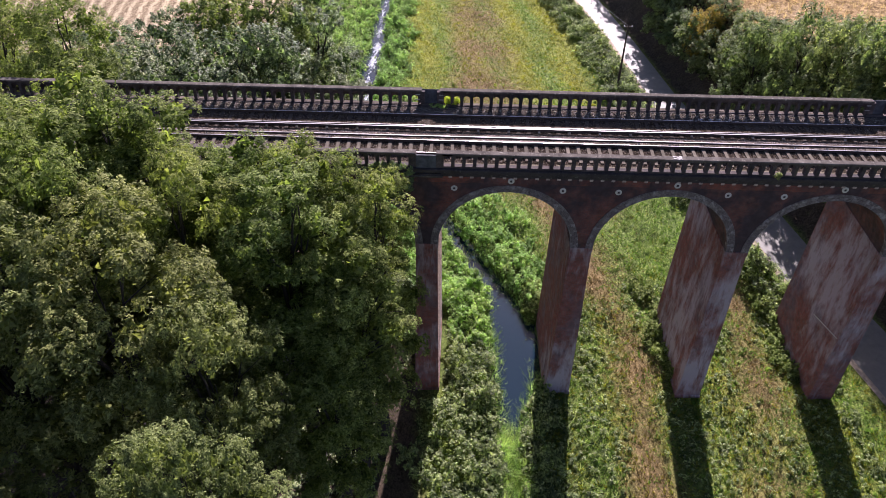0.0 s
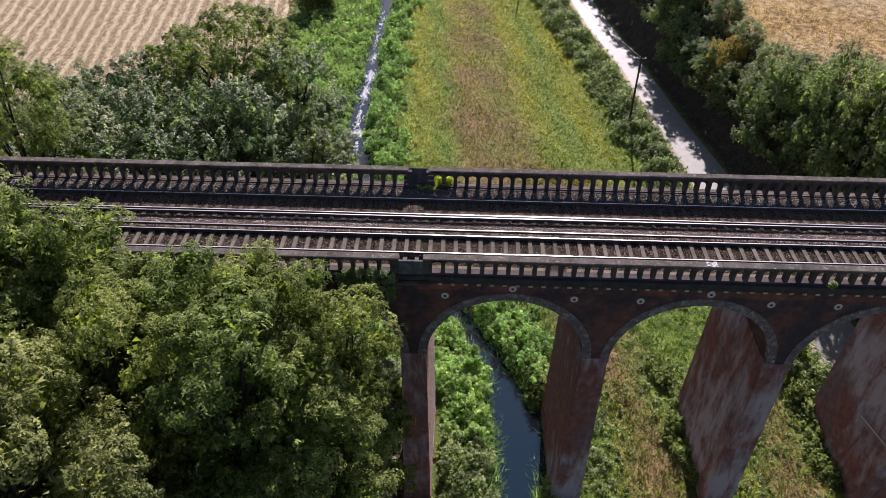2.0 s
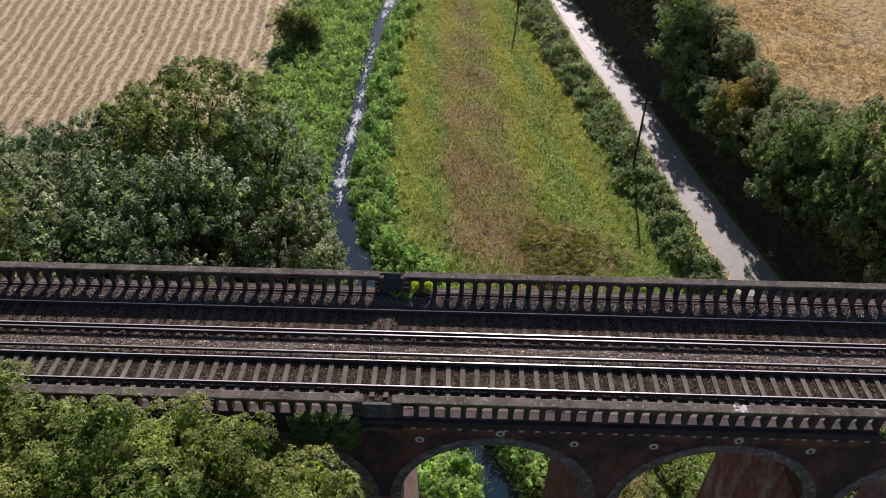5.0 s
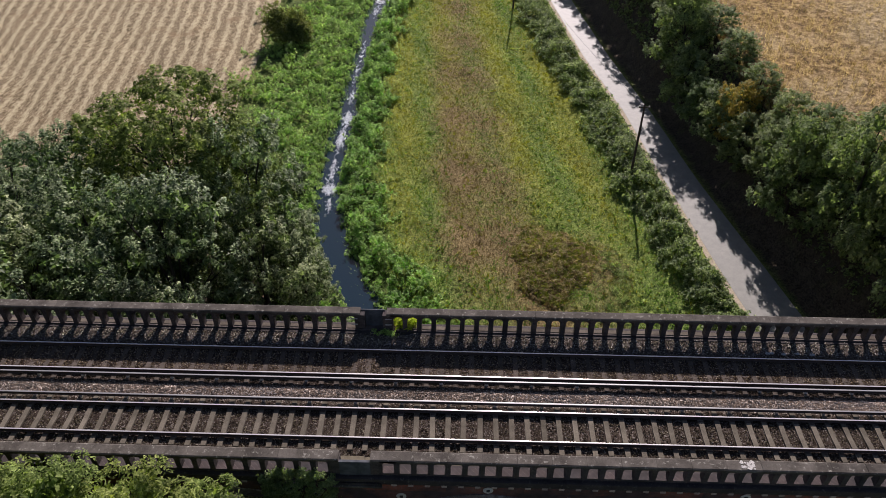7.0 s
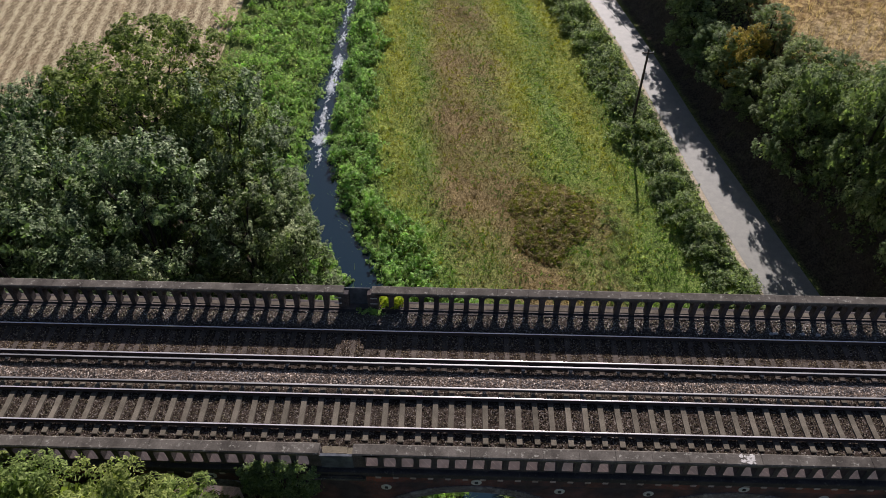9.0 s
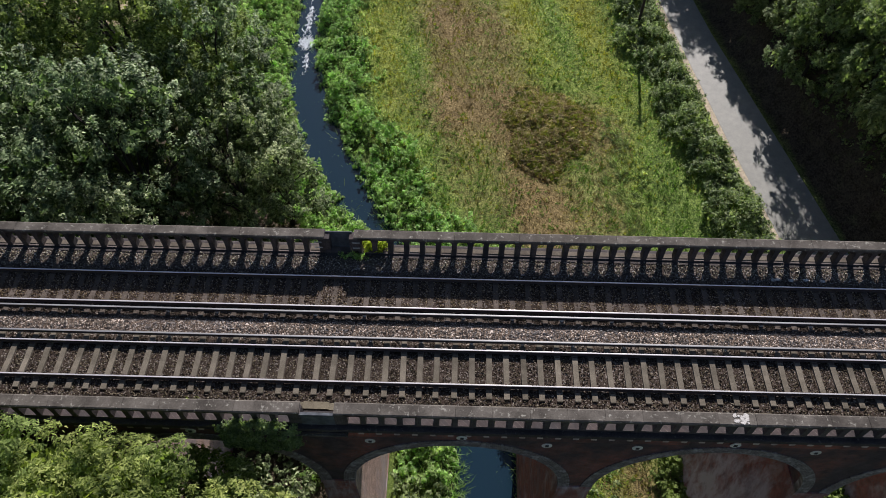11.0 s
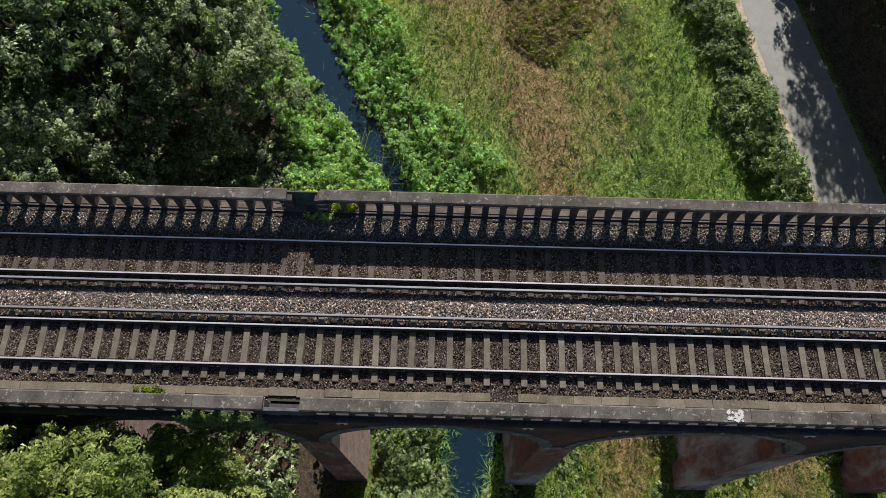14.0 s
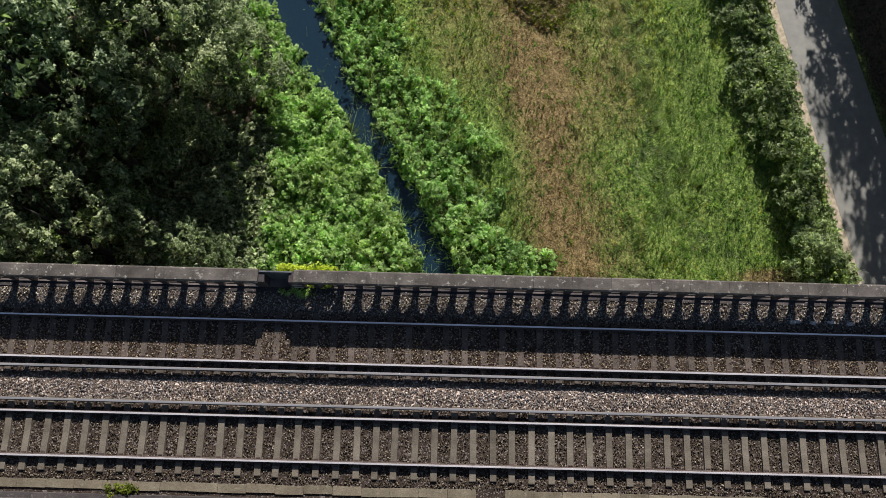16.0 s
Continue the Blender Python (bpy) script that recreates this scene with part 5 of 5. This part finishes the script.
laid = (np.abs(lx - np.interp(ly, [15, 22, 30, 40], [22.5, 20.5, 19.0, 18.0])) < 2.6 * swell(lx, ly, 197, 4.0)) & (swell(lx, ly, 198, 2.2) > 0.4)
tufts("laid_grass", lx[laid], ly[laid], 6, 0.28, 0.022, LEAF_BRAMBLE, "pale laid grass in swirls across the meadow", 199, 0.9, 0.9)
tufts("dry_grass", x[isdry], y[isdry], 6, 0.17, 0.027, STRAW, "dry brown mown grass", 93, 0.8, 0.5)


# leafy weeds in the meadow south of and under the viaduct
r = np.random.default_rng(96)
n = 5200
x, y = r.uniform(8.8, 33, n), r.uniform(-32, 13, n)
keep = (r.uniform(0, 1, n) > parched(x, y) * 1.3) & (x < along(ROAD_LEFT, y, 0) - 0.8) & ((np.abs((x + 0.6 + PITCH / 2) % PITCH - PITCH / 2) > 1.5) | (y < -0.8) | (y > 9.0))
x, y = x[keep], y[keep]
scatter("meadow_weeds", x, y, 0.05 + 0.4 * np.abs(np.sin(x * 1.1 + 0.5) * np.sin(y * 0.9 + x * 0.4)) * r.uniform(0.4, 1.2, len(x)), 16, 0.1, LEAF_BRAMBLE, "docks and nettles in the rough grass", "plants", 99, 0.3, 0.3)


# brambles and shrubs
def mound(x0, y0, rad, tall, count, mats, label, name, seed, per=16, size=0.12, category="bush", aspect=0.62):
    """A low, uneven bush of several humps on thin stems."""
    r = np.random.default_rng(seed)
    ob = thing(name, label, category, (x0, y0, float(land(x0, y0)) - 0.1))
    humps = [(r.uniform(0, 0.7) * rad * math.cos(w), r.uniform(0, 0.7) * rad * math.sin(w), r.uniform(0.35, 0.6) * rad, r.uniform(0.55, 1.0) * tall) for w in np.linspace(0, 6.0, 7)] + [(0, 0, rad * 0.7, tall * 0.8)]
    for k, mat in enumerate(mats):
        h = np.array(humps)[r.integers(0, len(humps), count // len(mats))]
        n = len(h)
        w, q = r.uniform(0, 2 * math.pi, n), np.sqrt(r.uniform(0, 1, n))
        pz = h[:, 3] * np.sqrt(np.clip(1.02 - q ** 2, 0, 1)) * r.uniform(0.6, 1.05, n) + 0.1
        v, f = clumps(np.stack([h[:, 0] + q * h[:, 2] * np.cos(w), h[:, 1] + q * h[:, 2] * np.sin(w), pz], 1), r.uniform(0.18, 0.4, n), per, size, r, 0.6, 0.85, aspect)
        part("crown", mesh_of("crown", v, f, mat), None, ob)
    stems = [([(0.1 * math.cos(k), 0.1 * math.sin(k), 0), (rad * 0.4 * math.cos(k), rad * 0.4 * math.sin(k), tall * 0.6)], [0.04, 0.015]) for k in np.linspace(0, 6, 9)]
    tv, tf = tubes(stems, 5)
    part("stem", mesh_of("stem", tv, tf, BARK), None, ob)
    return ob


def bramble_mound(x0, y0, wide, tall, count, seed):
    """A low dome of withered stalks and grass that thins out into the meadow."""
    r = np.random.default_rng(seed)
    ob = thing("bramble_bush", "withered bramble mound grown through with grass", "bush", (x0, y0, float(land(x0, y0)) - 0.05))
    for name, mat, share, size, aspect, reach in (("crown", GRASS_YELLOW, 0.42, 0.15, 0.3, 1.05), ("withered_growth", BROWN, 0.3, 0.24, 0.12, 1.0), ("dry_leaves", STRAW, 0.28, 0.14, 0.3, 1.1)):
        n = int(count * share)
        w, q = r.uniform(0, 2 * math.pi, n), np.sqrt(r.uniform(0, 1, n)) * reach
        edge = wide * (1 + 0.13 * np.sin(3 * w + 1) + 0.08 * np.sin(7 * w))
        z = tall * np.clip(1 - q ** 2, 0, 1) ** 0.8 * (0.88 + 0.12 * np.sin(5 * q + 4 * w)) * r.uniform(0.6, 1.05, n)
        v, f = clumps(np.stack([q * edge * np.cos(w), 1.35 * q * edge * np.sin(w), z], 1), r.uniform(0.2, 0.4, n), 16, size, r, 0.9, 0.7, aspect)
        part(name, mesh_of(name, v, f, mat), None, ob)


bramble_mound(12.8, 38.6, 3.9, 0.95, 2900, 101)
for x0, x1, y0, y1, seed in ((17.7, 19.6, 1.5, 13.5, 141), (27.9, 29.9, 1.5, 14.5, 142), (7.7, 9.0, 8.6, 12.0, 143)):
    r = np.random.default_rng(seed)
    n = 330
    y = r.uniform(y0, y1, n)
    x = x1 - (x1 - x0) * r.uniform(0, 1, n) ** 1.6 * (0.6 + 0.4 * np.sin(y * 0.9 + seed))
    scatter("pier_undergrowth", x, y, r.uniform(0.05, 0.95, n) * (0.4 + 0.6 * np.sin(y * 1.3 + seed) ** 2), 22, 0.1, LEAF_ASH, "ivy and weeds along the foot of a pier", "plants", seed + 3, 0.3, 0.6)
mound(-22.6, 88.0, 3.9, 6.0, 1300, (LEAF_OLIVE,), "round grey-green bush at the field edge", "bush", 102)

# fresh weeds rooted on the ledge by the far refuge
weeds = thing("ledge_weeds", "bright yellow-green weeds growing on the parapet ledge", "weeds", (0.1, 8.5, 21.45))
rr = np.random.default_rng(111)
c = np.concatenate([np.stack([rr.uniform(-0.95, 1.2, 70), rr.uniform(0.05, 0.24, 70), rr.uniform(0.0, 0.34, 70)], 1), np.stack([rr.uniform(0.35, 1.2, 36), rr.uniform(-0.42, -0.05, 36), rr.uniform(0.05, 0.42, 36)], 1)])
v, f = clumps(c, np.full(len(c), 0.17), 24, 0.055, rr)
part("crown", mesh_of("crown", v, f, LEAF_YELLOW), None, weeds)

# telegraph poles by the lane
def telegraph_pole(x, y, tall):
    ob = thing("telegraph_pole", "dark wooden telegraph pole beside the lane", "pole", (x, y, float(land(x, y))), "poles along the lane")
    pv, pf = tube([(0, 0, -0.5), (0, 0, tall / 2), (0, 0, tall)], [0.15, 0.13, 0.1], 10)
    part("post", mesh_of("post", pv, pf, WOOD), None, ob)
    part("cross_arm", slab(-0.6, 0.6, -0.05, 0.05, tall - 0.4, tall - 0.28, 0.01), WOOD, ob)
    for q in (-0.5, 0.5):
        part("insulator", pot_mesh, None, ob, "", (q, 0, tall - 0.22))
    return Vector((x, y, float(land(x, y)) + tall - 0.2))


tops = [telegraph_pole(11.7, 101.0, 8.6), telegraph_pole(22.9, 53.0, 8.7)]
for a, b, sag, label in ((tops[0], tops[1], 1.0, "sagging overhead wire between the poles"),):
    pts = [a.lerp(b, t) + Vector((0, 0, -sag * 4 * t * (1 - t))) for t in np.linspace(0, 1, 15)]
    wv, wf = tube(pts, [0.018] * 15, 5)
    solo("overhead_wire", mesh_of("overhead_wire", wv, wf, WIRE), None, label, "wire", "wires along the lane")

# bird lime splashed on the near coping
splash = bmesh.new()
rr = np.random.default_rng(121)
for cx, cy, r0 in tuple((rr.uniform(-0.24, 0.24), rr.uniform(-0.17, 0.17), rr.uniform(0.02, 0.085)) for _ in range(44)):
    ring = [splash.verts.new((cx + r0 * rr.uniform(0.55, 1.1) * math.cos(w), cy + r0 * rr.uniform(0.55, 1.0) * math.sin(w), 0.001 * rr.uniform(0, 1))) for w in np.linspace(0, 2 * math.pi, 15)[:-1]]
    splash.faces.new(ring)
tagged(part("paint_splash", splash, CHALK, None, "", (14.85, 0.25, 22.512)), "white splash on the grey coping stone", "stain")
# weeds rooted in joints
for i, (wx, wy, wz, wr, mat) in enumerate(((-5.6, 0.8, 21.2, 0.4, GRASS_YELLOW), (-0.1, 7.85, 21.36, 0.45, LEAF_BANK), (21.2, -0.02, 21.42, 0.14, LEAF_HEDGE), (-3.0, -0.03, 21.42, 0.2, LEAF_HEDGE), (-3.7, -0.03, 21.42, 0.18, LEAF_HEDGE), (-2.3, -0.03, 21.42, 0.2, LEAF_HEDGE))):
    w = thing("wall_weed", "small green weed rooted in the masonry", "weed", (wx, wy, wz), "weeds on the viaduct")
    rr = np.random.default_rng(150 + i)
    n = 26
    c = np.stack([rr.normal(0, wr * 0.7, n), rr.normal(0, 0.07, n), rr.uniform(0.02, 0.3, n)], 1)
    v, f = clumps(c, np.full(n, 0.12), 14, 0.05, rr)
    part("crown", mesh_of("crown", v, f, mat), None, w)
# ivy hanging over the spandrel beside the near refuge
ivy = thing("ivy", "dark ivy hanging over the brick spandrel", "ivy", (-3.0, -0.05, 20.6), "weeds on the viaduct")
rr = np.random.default_rng(171)
n = 210
ix = rr.uniform(-1.5, 1.6, n)
iz = rr.uniform(-1.5, 1.35, n) * (1 - 0.25 * np.abs(ix))
v, f = sprays(np.stack([ix, rr.uniform(-0.1, 0.02, n), iz], 1), np.array([0, -1.0, 0.35]) + rr.normal(scale=0.3, size=(n, 3)), np.full(n, 0.2), np.full(n, 0.16), 26, 0.055, rr)
part("foliage", mesh_of("foliage", v, f, LEAF_HEDGE), None, ivy)
# white chalk lumps by the far parapet
lump = bmesh.new()
bmesh.ops.create_icosphere(lump, subdivisions=2, radius=0.1)
for v in lump.verts:
    v.co = Vector((v.co.x * 1.25, v.co.y * 0.8, v.co.z * 0.55)) * (1 + 0.25 * math.sin(9 * v.co.x + 5 * v.co.y))
lump_mesh = bpy.data.meshes.new("chalk_lump")
lump.to_mesh(lump_mesh)
lump.free()
lump_mesh.materials.append(CHALK)
for i, lx in enumerate((18.1, 18.3, 18.85, 19.5, 20.2)):
    tagged(part("chalk_lump", lump_mesh, None, None, "", (lx, 7.2 + 0.04 * (i % 2), 21.3)), "white chalk lump on the ballast", "stone", "white lumps by the parapet")
# steel strut against the third pier
sv, sf = tube([(29.72, 3.5, 6.4), (29.7, -0.15, 7.5)], [0.04, 0.04], 6)
part("drain_pipe", mesh_of("drain_pipe", sv, sf, POT), None, viaduct, "thin pale pipe on the pier")
